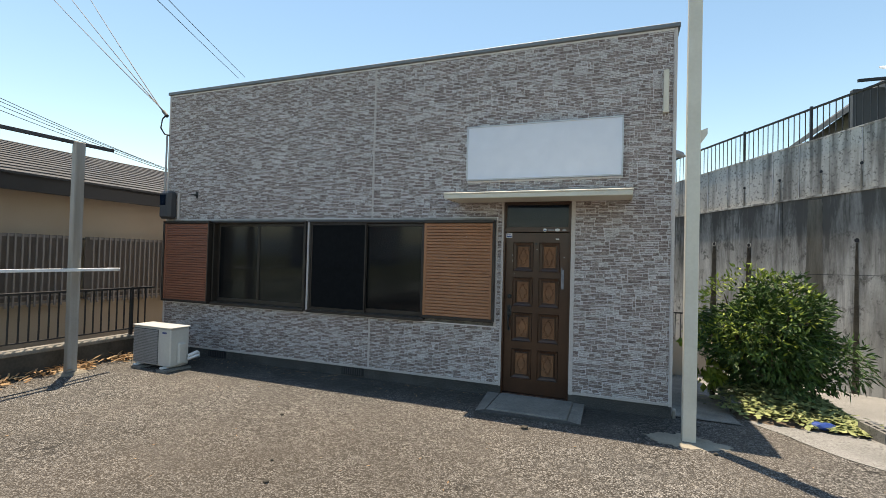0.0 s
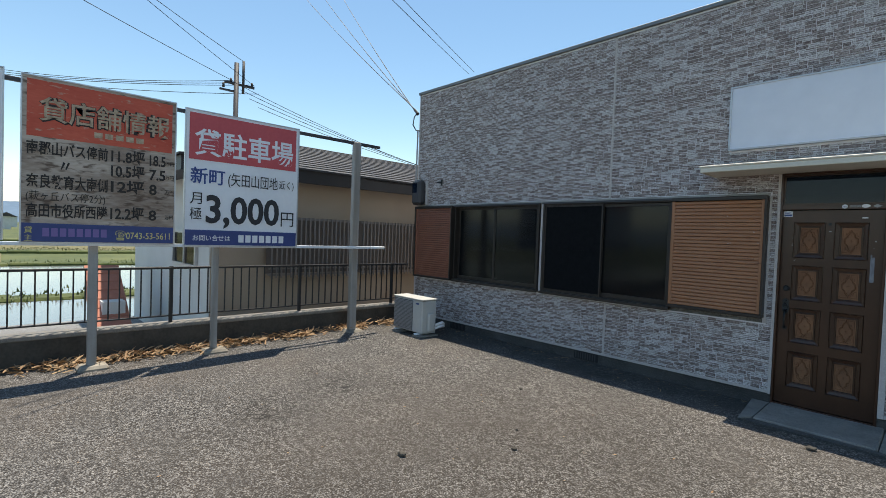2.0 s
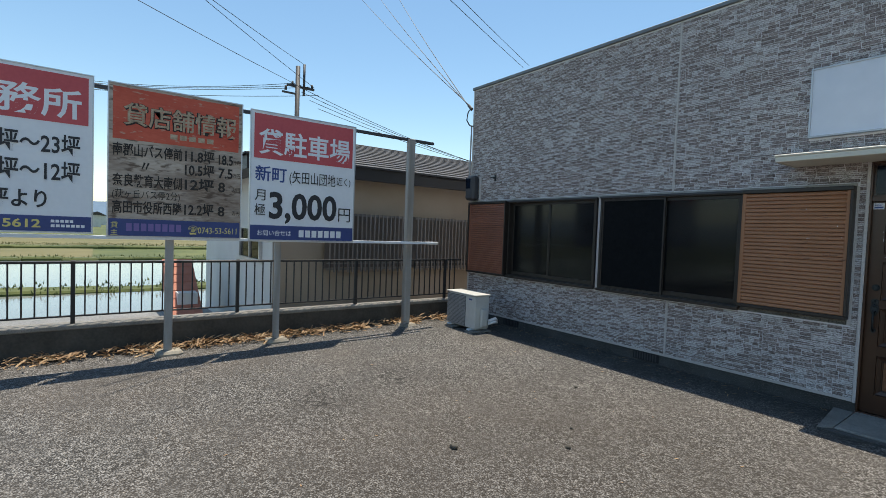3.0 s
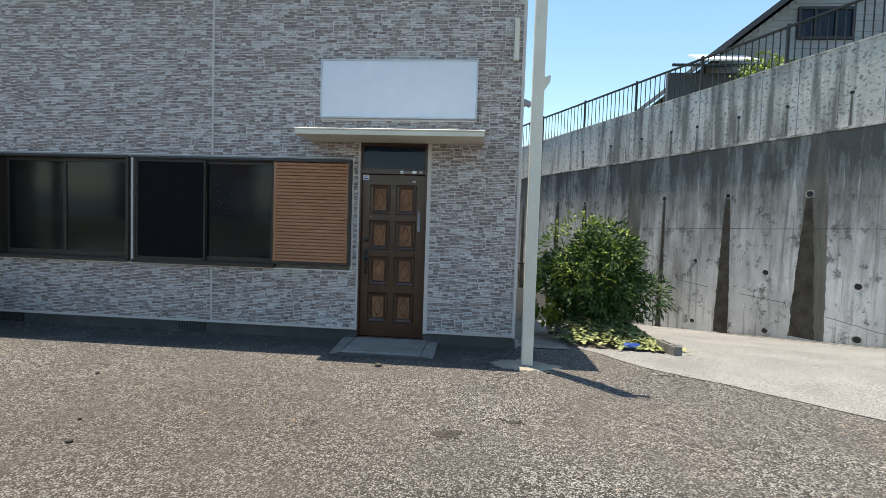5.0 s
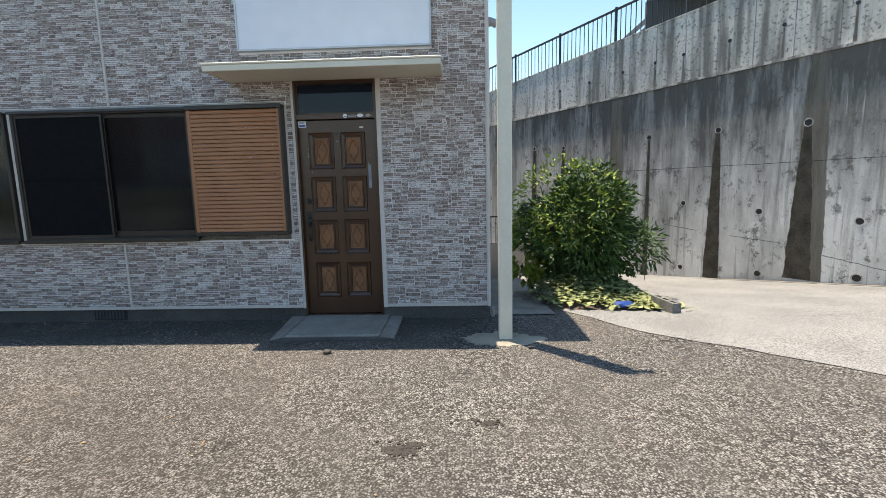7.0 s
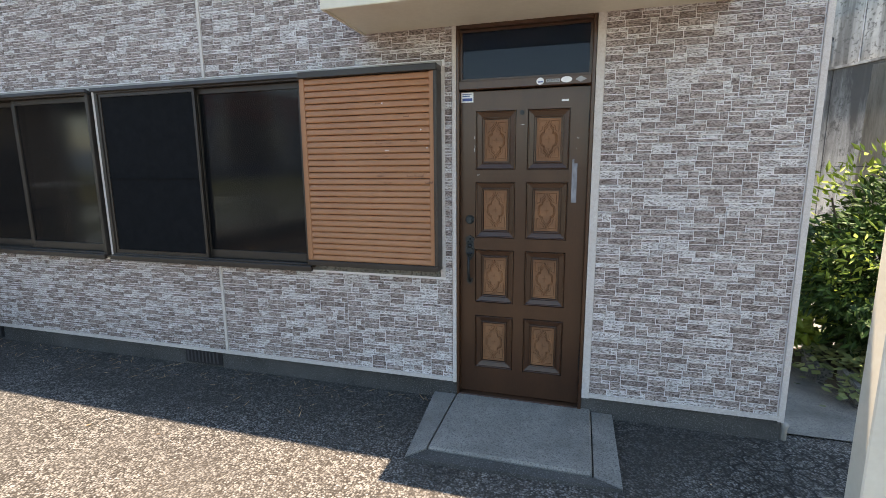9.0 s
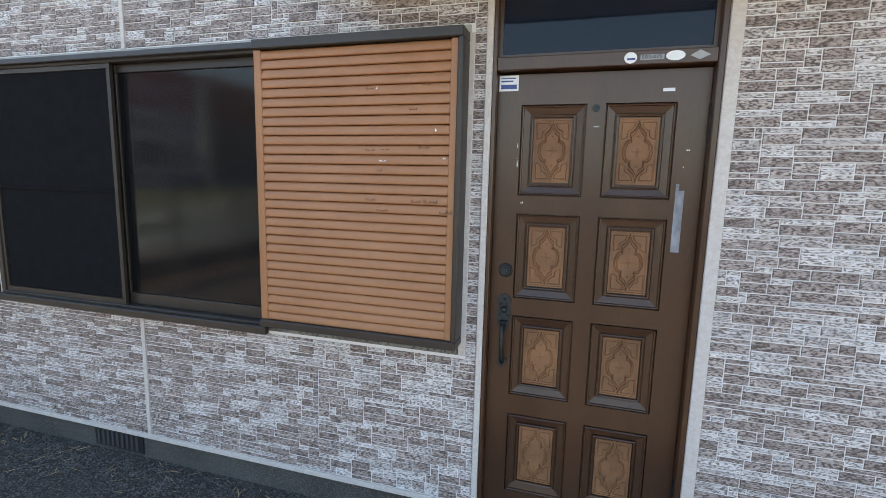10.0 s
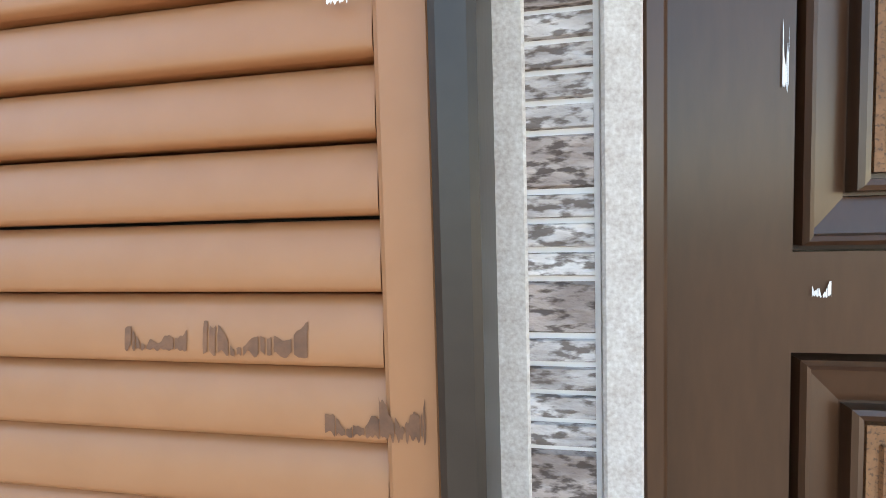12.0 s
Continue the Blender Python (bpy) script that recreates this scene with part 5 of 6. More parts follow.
for k in range(3):
    a, b = span((-5.85, -0.05, 4.08 - 0.03 * k), (-16.7 + 0.55 * k, 2.95 + 0.5 * k, 11.1 + 0.02 * k), 0.5)
    wire("service_wire", a, b, 0.15, 0.009, "black service cable running to the shop's corner")
for k in range(2):
    a, b = span((-16.1 + 0.4 * k, 11.7, 10.2), (-10.4 + 0.35 * k, 2.7, 8.7), 0.8)
    wire("overhead_wire", a, b, 0.05, 0.011, "thin black overhead cable")
for a, b in (((-20, 1.3, 8.05), (-15.6, -4.7, 8.2)), ((-20, 1.7, 9.0), (-15.2, -2.9, 8.7)), ((-20, 2.2, 8.05), (-16.2, -3.2, 9.2))):
    a, b = span(a, b, 0.9)
    wire("overhead_wire", a, b, 0.1, 0.011, "thin black overhead cable")
for k in range(4):
    wire("overhead_wire", (-20, 1.2 + 0.4 * k, 8.05 - 0.3 * (k > 2)), (-37.6, -9.9 - k, 10.6 - 0.25 * k), 0.5, 0.014, "thin black overhead cable")
    wire("overhead_wire", (-20, 1.2 + 0.4 * k, 8.05 - 0.3 * k), (-18 + 1.2 * k, 11.7, 5.2 - 0.3 * k), 0.25, 0.012, "thin black overhead cable")
ins = thing("insulator", (-5.87, -0.06, 4.0), "black cable clamp with looped service cable", "insulator")
lp = bmesh.new()
tube(lp, [(-5.85, -0.05, 4.08), (-5.93, -0.07, 4.0), (-5.95, -0.08, 3.85), (-5.88, -0.06, 3.74), (-5.8, -0.03, 3.72)], 0.012, 6)
tube(lp, [(-5.98, -0.02, 4.15), (-5.85, -0.05, 4.05)], 0.03, 8)
part("clamp", lp, M_RUBBER, ins)
part("conduit", tube(bmesh.new(), [(-5.855, -0.03, 3.72), (-5.86, -0.03, 2.76)], 0.016, 8), M_GALV, ins, "grey conduit down the corner")

# ---- retaining wall ----
S0 = 0.14
D0 = Vector((-0.6, 0.8))
P0 = Vector((9.07, 1.07)) + D0 * S0
N0 = Vector((0.8, 0.6))


def along(s, out=0.0):
    q = P0 + D0 * (s - S0) + N0 * out
    return q.x, q.y


def ledge(s):
    return 3.5 - 0.034 * s


def crest(s):
    return 5.03 - 0.087 * s


def wall_piece(s0, s1, low, high, o0, o1, n=1):
    bm = bmesh.new()
    prev = None
    for k in range(n + 1):
        s = s0 + (s1 - s0) * k / n
        c = [bm.verts.new((*along(s, o), z)) for o, z in ((o0, low(s)), (o0, high(s)), (o1, high(s)), (o1, low(s)))]
        if prev:
            for j in range(4):
                bm.faces.new((prev[j], c[j], c[(j + 1) % 4], prev[(j + 1) % 4]))
        else:
            bm.faces.new(c[::-1])
        prev = c
    bm.faces.new(prev)
    bmesh.ops.recalc_face_normals(bm, faces=bm.faces)
    return bm


def stain(s, z0, z1, w0, w1, mat, seed, o=-0.0035):
    """A ragged wet streak below a weep hole, wider towards its foot."""
    bm = bmesh.new()
    rng = random.Random(seed)
    n = 36
    prev = None
    for k in range(n + 1):
        f = k / n
        z = z1 + (z0 - z1) * f
        w = w0 + (w1 - w0) * f ** 0.8
        wl, wr = w * (0.5 + rng.uniform(-0.035, 0.035)), w * (0.5 + rng.uniform(-0.035, 0.035))
        c = [bm.verts.new((*along(s + wl, o), z)), bm.verts.new((*along(s - wr, o), z))]
        if prev:
            bm.faces.new((prev[0], prev[1], c[1], c[0]))
        prev = c
    bmesh.ops.solidify(bm, geom=bm.faces[:], thickness=0.002)
    return part("wet_streak", bm, mat, rw, "dark algae streak")


rw = thing("retaining_wall", (6.5, 4.5, -0.3), "tall weathered concrete retaining wall with dark streaks", "retaining wall", kind="structure")
LEN = 17.0
base_z = lambda s: -2.0
cuts = [S0, 1.58, 7.2, 12.4, LEN]
for a, b in zip(cuts, cuts[1:]):
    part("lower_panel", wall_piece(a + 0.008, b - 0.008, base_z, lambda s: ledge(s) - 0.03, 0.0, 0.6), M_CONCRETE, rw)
part("joint_filler", wall_piece(S0 + 0.001, LEN, base_z, lambda s: ledge(s) - 0.05, 0.012, 0.5), M_CHAR, rw, "dark joint filler")
part("ledge_lip", wall_piece(S0, LEN, lambda s: ledge(s) - 0.0295, lambda s: ledge(s) + 0.012, -0.035, 0.6), M_CONCRETE_UP, rw, "thin concrete lip")
sp, k = S0, 0
while sp < LEN:
    w = 0.61
    part("upper_panel", wall_piece(sp + 0.004, min(sp + w, LEN) - 0.004, lambda s: ledge(s) + 0.0125, lambda s: crest(s), 0.03, 0.5), M_CONCRETE_UP, rw)
    if k % 3 != 1:
        stain(sp + 0.012, ledge(sp) + 0.02, crest(sp) - 0.02, 0.012, 0.02, M_JOINT, 200 + k, 0.0262)
    sp += w
    k += 1
part("upper_core", wall_piece(S0 + 0.001, LEN, lambda s: ledge(s) + 0.013, lambda s: crest(s) - 0.01, 0.04, 0.49), M_CONCRETE_UP, rw)
part("coping", wall_piece(S0 - 0.02, LEN, lambda s: crest(s) + 0.0005, lambda s: crest(s) + 0.03, 0.015, 0.52), M_CONCRETE_UP, rw)
# return of the wall at its end


def ret(s0, s1, low, high, o0, o1):
    bm = bmesh.new()
    c = []
    for s in (s0, s1):
        for o, z in ((o0, low), (o0, high), (o1, high), (o1, low)):
            q = P0 + N0 * s + D0 * o
            c.append(bm.verts.new((q.x, q.y, z)))
    bm.faces.new(c[:4][::-1])
    bm.faces.new(c[4:])
    for j in range(4):
        bm.faces.new((c[j], c[4 + j], c[4 + (j + 1) % 4], c[(j + 1) % 4]))
    bmesh.ops.recalc_face_normals(bm, faces=bm.faces)
    return bm


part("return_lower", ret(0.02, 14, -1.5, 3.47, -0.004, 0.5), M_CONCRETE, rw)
part("return_upper", ret(0.05, 14, 3.475, 5.02, 0.0, 0.5), M_CONCRETE_UP, rw)
part("return_lip", ret(-0.03, 14, 3.4705, 3.5, -0.04, 0.0), M_CONCRETE_UP, rw)
part("gutter", wall_piece(S0 - 1.0, LEN, lambda s: lot(along(s)[1]) - 0.1, lambda s: lot(along(s)[1]) + 0.014, -0.2, -0.005, 24), M_CONCRETE_DARK, rw, "dark mossy drain at the foot")
part("gutter_edge", wall_piece(S0 - 1.0, LEN, lambda s: lot(along(s)[1]) - 0.1, lambda s: lot(along(s)[1]) + 0.035, -0.26, -0.201, 24), M_CONCRETE_STEP, rw, "worn concrete edge of the drain")


def ring(s, z, r, parent, mat, depth=0.012):
    """A pipe's rim in the wall's face."""
    bm = bmesh.new()
    n = 16
    loops = []
    for rr, o in ((r * 1.25, 0.002), (r * 1.25, -depth * 0.5), (r, -depth * 0.5), (r * 0.96, 0.002)):
        loops.append([bm.verts.new((*along(s + rr * math.cos(2 * math.pi * k / n), o), z + rr * math.sin(2 * math.pi * k / n))) for k in range(n)])
    for a, b in zip(loops, loops[1:]):
        for k in range(n):
            bm.faces.new((a[k], a[(k + 1) % n], b[(k + 1) % n], b[k]))
    return part("weep_pipe", bm, mat, parent, "weep-hole pipe in the wall")


def disc_at(s, z, r, o, parent, mat, name="weep_hole"):
    bm = bmesh.new()
    n = 14
    a = [bm.verts.new((*along(s + r * math.cos(2 * math.pi * k / n), o), z + r * math.sin(2 * math.pi * k / n))) for k in range(n)]
    b = [bm.verts.new((*along(s + r * math.cos(2 * math.pi * k / n), o + 0.01), z + r * math.sin(2 * math.pi * k / n))) for k in range(n)]
    bm.faces.new(a)
    for k in range(n):
        bm.faces.new((a[k], b[k], b[(k + 1) % n], a[(k + 1) % n]))
    bmesh.ops.recalc_face_normals(bm, faces=bm.faces)
    return part(name, bm, mat, parent, "dark weep hole")


M_ALGAE = material("algae_streak", (0.045, 0.039, 0.03), (0.19, 0.165, 0.13), 0.9, scale=5.0, fine=40.0, bump=0.3)
M_ALGAE_B = material("brown_streak", (0.17, 0.153, 0.125), (0.4, 0.37, 0.32), 0.9, scale=4.0, fine=30.0, stretch=(3, 3, 0.3), bump=0.3)
for i, (s, z, r) in enumerate(((4.3, 2.33, 0.05), (2.89, 2.31, 0.055), (0.99, 1.45, 0.06), (3.52, 0.83, 0.05), (2.12, 0.73, 0.055), (3.48, -0.29, 0.05), (2.09, -0.16, 0.06), (0.98, -0.1, 0.05), (5.7, 2.32, 0.045), (8.03, 2.27, 0.045), (9.04, 2.32, 0.045), (4.9, 0.95, 0.045), (4.9, -0.36, 0.045), (6.4, -0.5, 0.045), (10.5, 2.3, 0.045))):
    ring(s, z, r, rw, M_CONCRETE_UP)
    disc_at(s, z, r * 0.95, -0.005, rw, M_BLACK)
for i, (s, z0, z1, w0, w1) in enumerate(((4.3, -0.5, 2.3, 0.07, 0.3), (0.99, -0.12, 1.42, 0.1, 0.34), (5.7, -0.7, 2.3, 0.04, 0.13), (8.03, -0.9, 2.25, 0.09, 0.26), (9.04, -1.0, 2.3, 0.09, 0.26), (2.89, -0.3, 2.3, 0.08, 0.4), (10.5, -1.0, 2.3, 0.06, 0.2))):
    stain(s, z0, z1, w0, w1, M_ALGAE, i)
stain(2.8, -0.3, 3.4, 0.24, 0.52, M_ALGAE_B, 30, -0.0012)
stain(6.5, -0.7, 3.2, 0.3, 0.4, M_ALGAE_B, 31, -0.0012)
stain(1.56, -0.2, 3.42, 0.03, 0.07, M_ALGAE, 33, -0.0012)
for s in (0.55, 1.55, 2.4, 3.35, 4.2, 5.05, 5.65, 6.4, 7.3, 8.2):
    z = ledge(s) + (crest(s) - ledge(s)) * (0.62 if s < 1 else 0.42)
    disc_at(s, z, 0.032, 0.024, rw, M_BLACK)
    stain(s, ledge(s) + 0.02, z, 0.02, 0.05, M_ALGAE_B, int(s * 100), 0.0255)
for s in (0.5, 0.8, 0.95, 1.1):
    stain(s, ledge(s) + 0.05, crest(s) - 0.2, 0.02, 0.05, M_JOINT, int(s * 70), 0.0255)
crack = bmesh.new()
for s0, z0, s1, z1 in ((1.62, -0.02, 2.55, 0.15), (3.15, 0.3, 4.0, 0.36), (4.6, 0.42, 5.3, 0.5), (0.4, 1.62, 1.1, 1.65), (1.7, 1.7, 7.0, 1.62)):
    n = 14
    pts = [(s0 + (s1 - s0) * k / n, z0 + (z1 - z0) * k / n + 0.012 * noise.noise((s0 * 9 + k, z0, 0))) for k in range(n + 1)]
    for a, b in zip(pts, pts[1:]):
        f = crack.faces.new([crack.verts.new((*along(s, -0.0015), z)) for s, z in ((a[0], a[1] - 0.006), (b[0], b[1] - 0.006), (b[0], b[1] + 0.004), (a[0], a[1] + 0.004))])
part("crack", crack, M_CHAR, rw, "dark hairline cracks")

# railing on the retaining wall
uf = thing("upper_railing", (*along(4, 0.2), 4.7), "dark steel railing along the top of the retaining wall", "railing")
post_u = mesh_of("fence_post", boxes((-0.025, 0.025, -0.025, 0.025, 0.0, 0.8)), M_BLACK)
bar_u = mesh_of("bar", boxes((-0.008, 0.008, -0.008, 0.008, 0.04, 0.74)), M_BLACK)
s, k = S0 + 0.1, 0
while s < LEN:
    m = Matrix.Translation((*along(s, 0.2), crest(s) + 0.03))
    if k % 13 == 0:
        piece("fence_post", post_u, uf, m)
    else:
        piece("bar", bar_u, uf, m)
    s += 0.125
    k += 1
part("top_rail", wall_piece(S0, LEN, lambda s: crest(s) + 0.76, lambda s: crest(s) + 0.795, 0.175, 0.225), M_BLACK, uf)
part("bottom_rail", wall_piece(S0, LEN, lambda s: crest(s) + 0.07, lambda s: crest(s) + 0.09, 0.185, 0.215), M_BLACK, uf)
rt = thing("return_railing", (9.6, 1.6, 5.0), "dark steel railing along the top of the retaining wall", "railing")
for k in range(60):
    q = P0 + N0 * (0.1 + 0.125 * k) + D0 * 0.2
    piece("bar" if k % 13 else "fence_post", bar_u if k % 13 else post_u, rt, Matrix.Translation((q.x, q.y, 5.03)))
part("top_rail", ret(0.1, 8, 5.79, 5.825, 0.175, 0.225), M_BLACK, rt)

# terrace behind the wall, and the house on it
bm = bmesh.new()
pa, pb = along(0.4, 0.51), along(LEN, 0.51)
quad = [bm.verts.new(c) for c in ((*pa, 4.85), (*pb, 3.4), (pb[0] + 40, pb[1] + 30, 3.4), (pa[0] + 40, pa[1] + 30, 4.85))]
bm.faces.new(quad)
bmesh.ops.solidify(bm, geom=bm.faces[:], thickness=0.3)
solid("terrace_ground", bm, M_GRASS, "raised garden ground behind the retaining wall", "ground")
uh = thing("upper_house", (13, 14, 4.8), "dark grey gabled house on the terrace above", "house")
HY = 12.0
part("wall", prism(bmesh.new(), [(9.6, 4.3), (17.3, 4.3), (17.3, 8.4), (14.25, 11.6), (9.6, 7.85)], 1, HY, HY + 9), M_SIDING, uh)
for k in range(36):
    z = 4.5 + 0.19 * k
    xa, xb = 9.6 + max(0.0, z + 0.17 - 7.85) / 0.807, 17.3 - max(0.0, z + 0.17 - 8.4) / 1.05
    if xb - xa > 0.2:
        part("siding_board", boxes((xa, xb, HY - 0.018, HY - 0.0005, z, z + 0.17)), M_SIDING, uh)
part("roof", prism(bmesh.new(), [(8.9, 7.62), (14.25, 11.98), (18.3, 7.77), (18.3, 7.55), (14.25, 11.75), (8.9, 7.4)], 1, HY - 0.7, HY + 9.7), M_CHAR, uh, "dark pitched roof")
hw = part("window_frame", boxes((12.1, 13.95, HY - 0.09, HY - 0.019, 8.4, 8.5), (12.1, 13.95, HY - 0.09, HY - 0.019, 9.4, 9.5), (12.1, 12.2, HY - 0.09, HY - 0.019, 8.5001, 9.3999), (13.85, 13.95, HY - 0.09, HY - 0.019, 8.5001, 9.3999), (12.62, 12.7, HY - 0.09, HY - 0.019, 8.5001, 9.3999), (13.3, 13.38, HY - 0.09, HY - 0.019, 8.5001, 9.3999)), M_BLACK, uh)
part("pane", boxes((12.201, 13.849, HY - 0.05, HY - 0.03, 8.5005, 9.3995)), M_GLASS_T, hw, "window reflecting the sky")
part("downpipe", boxes((15.5, 15.65, HY - 0.12, HY - 0.02, 4.5, 9.3)), M_BLACK, uh)
lw = thing("garden_shelter", (8.4, 11.0, 4.6), "low dark shelter with a white roof sheet", "shelter")
part("wall", boxes((7.6, 10.4, 11.2, 11.4, 4.0, 7.0)), M_CHAR, lw)
part("roof_sheet", prism(bmesh.new(), [(10.5, 7.2), (10.52, 7.16), (11.7, 7.72), (11.7, 7.78)], 0, 8.4, 10.2), M_WHITE, lw, "white corrugated roof sheet")
part("beam", boxes((7.5, 10.6, 10.6, 10.66, 7.02, 7.1)), M_BLACK, lw)


# ---- plants ----
def leaf_cloud(n, centre, radii, seed, length, width, droop, shell=0.35, lumps=1.0):
    rng = random.Random(seed)
    bm = bmesh.new()
    c = Vector(centre)
    while n > 0:
        v = Vector((rng.gauss(0, 1), rng.gauss(0, 1), rng.gauss(0, 1))).normalized()
        r = rng.uniform(shell, 1.0) ** 0.6
        r *= 1.0 + 0.28 * lumps * noise.noise(v * 2.3 + Vector((seed, 0, 0)))
        p = c + Vector((v.x * radii[0], v.y * radii[1], v.z * radii[2])) * r
        if noise.noise(p * 3.3 + Vector((seed, 3, 1))) < -0.22:
            continue
        n -= 1
        d = (v * 0.7 + Vector((rng.gauss(0, 0.5), rng.gauss(0, 0.5), rng.gauss(0, 0.4) - droop))).normalized()
        s = d.cross(Vector((rng.gauss(0, 1), rng.gauss(0, 1), rng.gauss(0, 1)))).normalized()
        ln, w = length * rng.uniform(0.6, 1.25), width * rng.uniform(0.7, 1.2)
        up = s.cross(d) * w * 0.35
        pts = [p, p + d * ln * 0.45 + s * w + up, p + d * ln, p + d * ln * 0.45 - s * w + up]
        vs = [bm.verts.new(q) for q in pts]
        bm.faces.new((vs[0], vs[1], vs[2]))
        bm.faces.new((vs[0], vs[2], vs[3]))
    return bm


def branches(bm, base, tips, r0, seed):
    rng = random.Random(seed)
    for t in tips:
        a, b = Vector(base), Vector(t)
        mid = a.lerp(b, 0.5) + Vector((rng.gauss(0, 0.08), rng.gauss(0, 0.08), 0.1))
        tube(bm, [a, a.lerp(mid, 0.6), mid, b.lerp(mid, 0.4), b], r0, 6, r0 * 0.3)
    return bm


bush = thing("bush", (3.2, 1.45, -0.1), "dense green leafy bush on a weedy mound", "bush")
rng = random.Random(3)
tips = [(3.2 + math.cos(a) * r, 1.45 + math.sin(a) * r, z) for a, r, z in [(rng.uniform(0, 6.28), rng.uniform(0.2, 0.65), rng.uniform(0.6, 1.5)) for _ in range(16)]]
part("stems", branches(bmesh.new(), (3.2, 1.45, -0.1), tips, 0.022, 5), M_BARK, bush)
part("crown", leaf_cloud(12500, (3.2, 1.45, 0.84), (0.7, 0.68, 0.76), 11, 0.095, 0.016, 0.2, 0.25, 1.5), M_LEAF, bush, "dark green narrow leaves")
# brighter leaves at the upper left paint sunlight onto the crown
part("young_growth", leaf_cloud(1200, (3.0, 1.35, 1.15), (0.66, 0.62, 0.56), 17, 0.085, 0.014, 0.0, 0.8, 1.5), M_LEAF_Y, bush, "yellow-green leaves with sunlight put into their colour")
tagged(part("low_growth", leaf_cloud(420, (3.9, 1.3, 0.62), (0.3, 0.35, 0.35), 23, 0.12, 0.014, 0.3, 0.2), M_LEAF, bush), kind="stuff")
hy = thing("hydrangea", (2.62, 1.9, -0.1), "broad-leaved bright green shrub beside the wall", "shrub")
part("crown", leaf_cloud(420, (2.62, 1.85, 0.55), (0.34, 0.36, 0.5), 31, 0.13, 0.05, 0.2), M_LEAF_Y, hy)
part("stems", branches(bmesh.new(), (2.62, 1.9, -0.15), [(2.5, 1.8, 0.5), (2.75, 1.9, 0.6), (2.62, 2.0, 0.8)], 0.012, 8), M_BARK, hy)
iv = bmesh.new()
rng = random.Random(14)
for k in range(4200):
    u, v = rng.random(), rng.random()
    x, y = 2.72 + 1.15 * u + 0.12 * rng.gauss(0, 1), 0.3 + 1.6 * v ** 1.3 + 0.08 * rng.gauss(0, 1) + 0.3 * (1 - u)
    hgt = 0.3 * max(0.0, 1 - ((x - 3.2) / 0.75) ** 2) * max(0.0, min(1.0, (y - 0.3) / 0.8))
    p = Vector((x, y, lot(y) + 0.045 + hgt * rng.uniform(0.75, 1.15)))
    a = rng.uniform(0, 6.28)
    d = Vector((math.cos(a), math.sin(a), rng.uniform(-0.3, 0.5))) * rng.uniform(0.025, 0.05)
    s = Vector((-math.sin(a), math.cos(a), rng.uniform(-0.3, 0.3))) * rng.uniform(0.018, 0.035)
    iv.faces.new([iv.verts.new(q) for q in (p - d, p + s, p + d, p - s)])
solid("ivy", iv, M_IVY, "pale green ivy spreading over the mound", "ivy", kind="stuff")
mound = bmesh.new()
nx, ny = 14, 14
rowsv = []
for j in range(ny + 1):
    y = 0.25 + 2.3 * j / ny
    rowsv.append([mound.verts.new((2.65 + 1.3 * i / nx, y, lot(y) - 0.05 + 0.33 * max(0.0, 1 - ((2.65 + 1.3 * i / nx - 3.25) / 0.72) ** 2) * max(0.0, 1 - ((y - 1.45) / 1.2) ** 2) + 0.03 * noise.noise((i * 0.7, j * 0.7, 0)))) for i in range(nx + 1)])
for a, b in zip(rowsv, rowsv[1:]):
    for i in range(nx):
        mound.faces.new((a[i], a[i + 1], b[i + 1], b[i]))
solid("planting_mound", mound, M_SOIL, "dark soil mound under the bush", "soil", smooth=True)
upb = thing("terrace_bush", (8.0, 6.0, 4.4), "yellow-green bush behind the upper railing", "bush")
part("crown", leaf_cloud(1100, (8.0, 6.2, 5.0), (0.85, 0.75, 0.75), 41, 0.11, 0.035, 0.1), M_LEAF_Y, upb)
part("stems", branches(bmesh.new(), (8.0, 6.2, 4.2), [(7.7, 6.0, 5.2), (8.3, 6.3, 5.2), (8.0, 6.5, 5.4)], 0.02, 2), M_BARK, upb)

# hollow blocks and kerb round the mound
def hollow_block(x, y, turn, label, sunk=0.02):
    b = thing("concrete_block", (x, y, lot(y)), label, "block", "blocks round the planting")
    rows = [(-0.195, 0.195, -0.05, -0.018, 0, 0.19), (-0.195, 0.195, 0.018, 0.05, 0, 0.19)] + [(q, q + 0.028, -0.0179, 0.0179, 0, 0.19) for q in (-0.195, -0.077, 0.049, 0.167)]
    bm = boxes(*rows)
    bmesh.ops.transform(bm, matrix=Matrix.Translation((x, y, lot(y) - sunk)) @ Matrix.Rotation(radians(turn), 4, "Z"), verts=bm.verts)
    part("block", bm, M_BLOCK, b)


hollow_block(2.72, 0.95, 82, "grey hollow concrete block at the planting's edge")
hollow_block(2.67, 1.4, 84, "grey hollow concrete block at the planting's edge")
hollow_block(3.83, 0.3, 100, "pale weathered concrete block ending the kerb", 0.06)
hollow_block(3.78, 0.75, 96, "pale weathered concrete block along the kerb", 0.1)
hollow_block(3.74, 1.2, 94, "pale weathered concrete block along the kerb", 0.1)
path = solid("pavement", grid_mesh([1.926, 2.3, 2.62], [0.12, 0.5, 1.0, 1.6, 2.5, 4, 6, 9], lambda x, y: lot(y) + 0.012), M_CONCRETE_STEP, "narrow concrete path along the side wall", "path")
bag = thing("plastic_scrap", (3.41, 0.42, 0.05), "crumpled blue plastic scrap among the leaves", "litter")
bb = bmesh.new()
bmesh.ops.create_icosphere(bb, subdivisions=2, radius=0.1, matrix=Matrix.Translation((3.41, 0.42, 0.09)) @ Matrix.Diagonal((1.4, 1.0, 0.4, 1)))
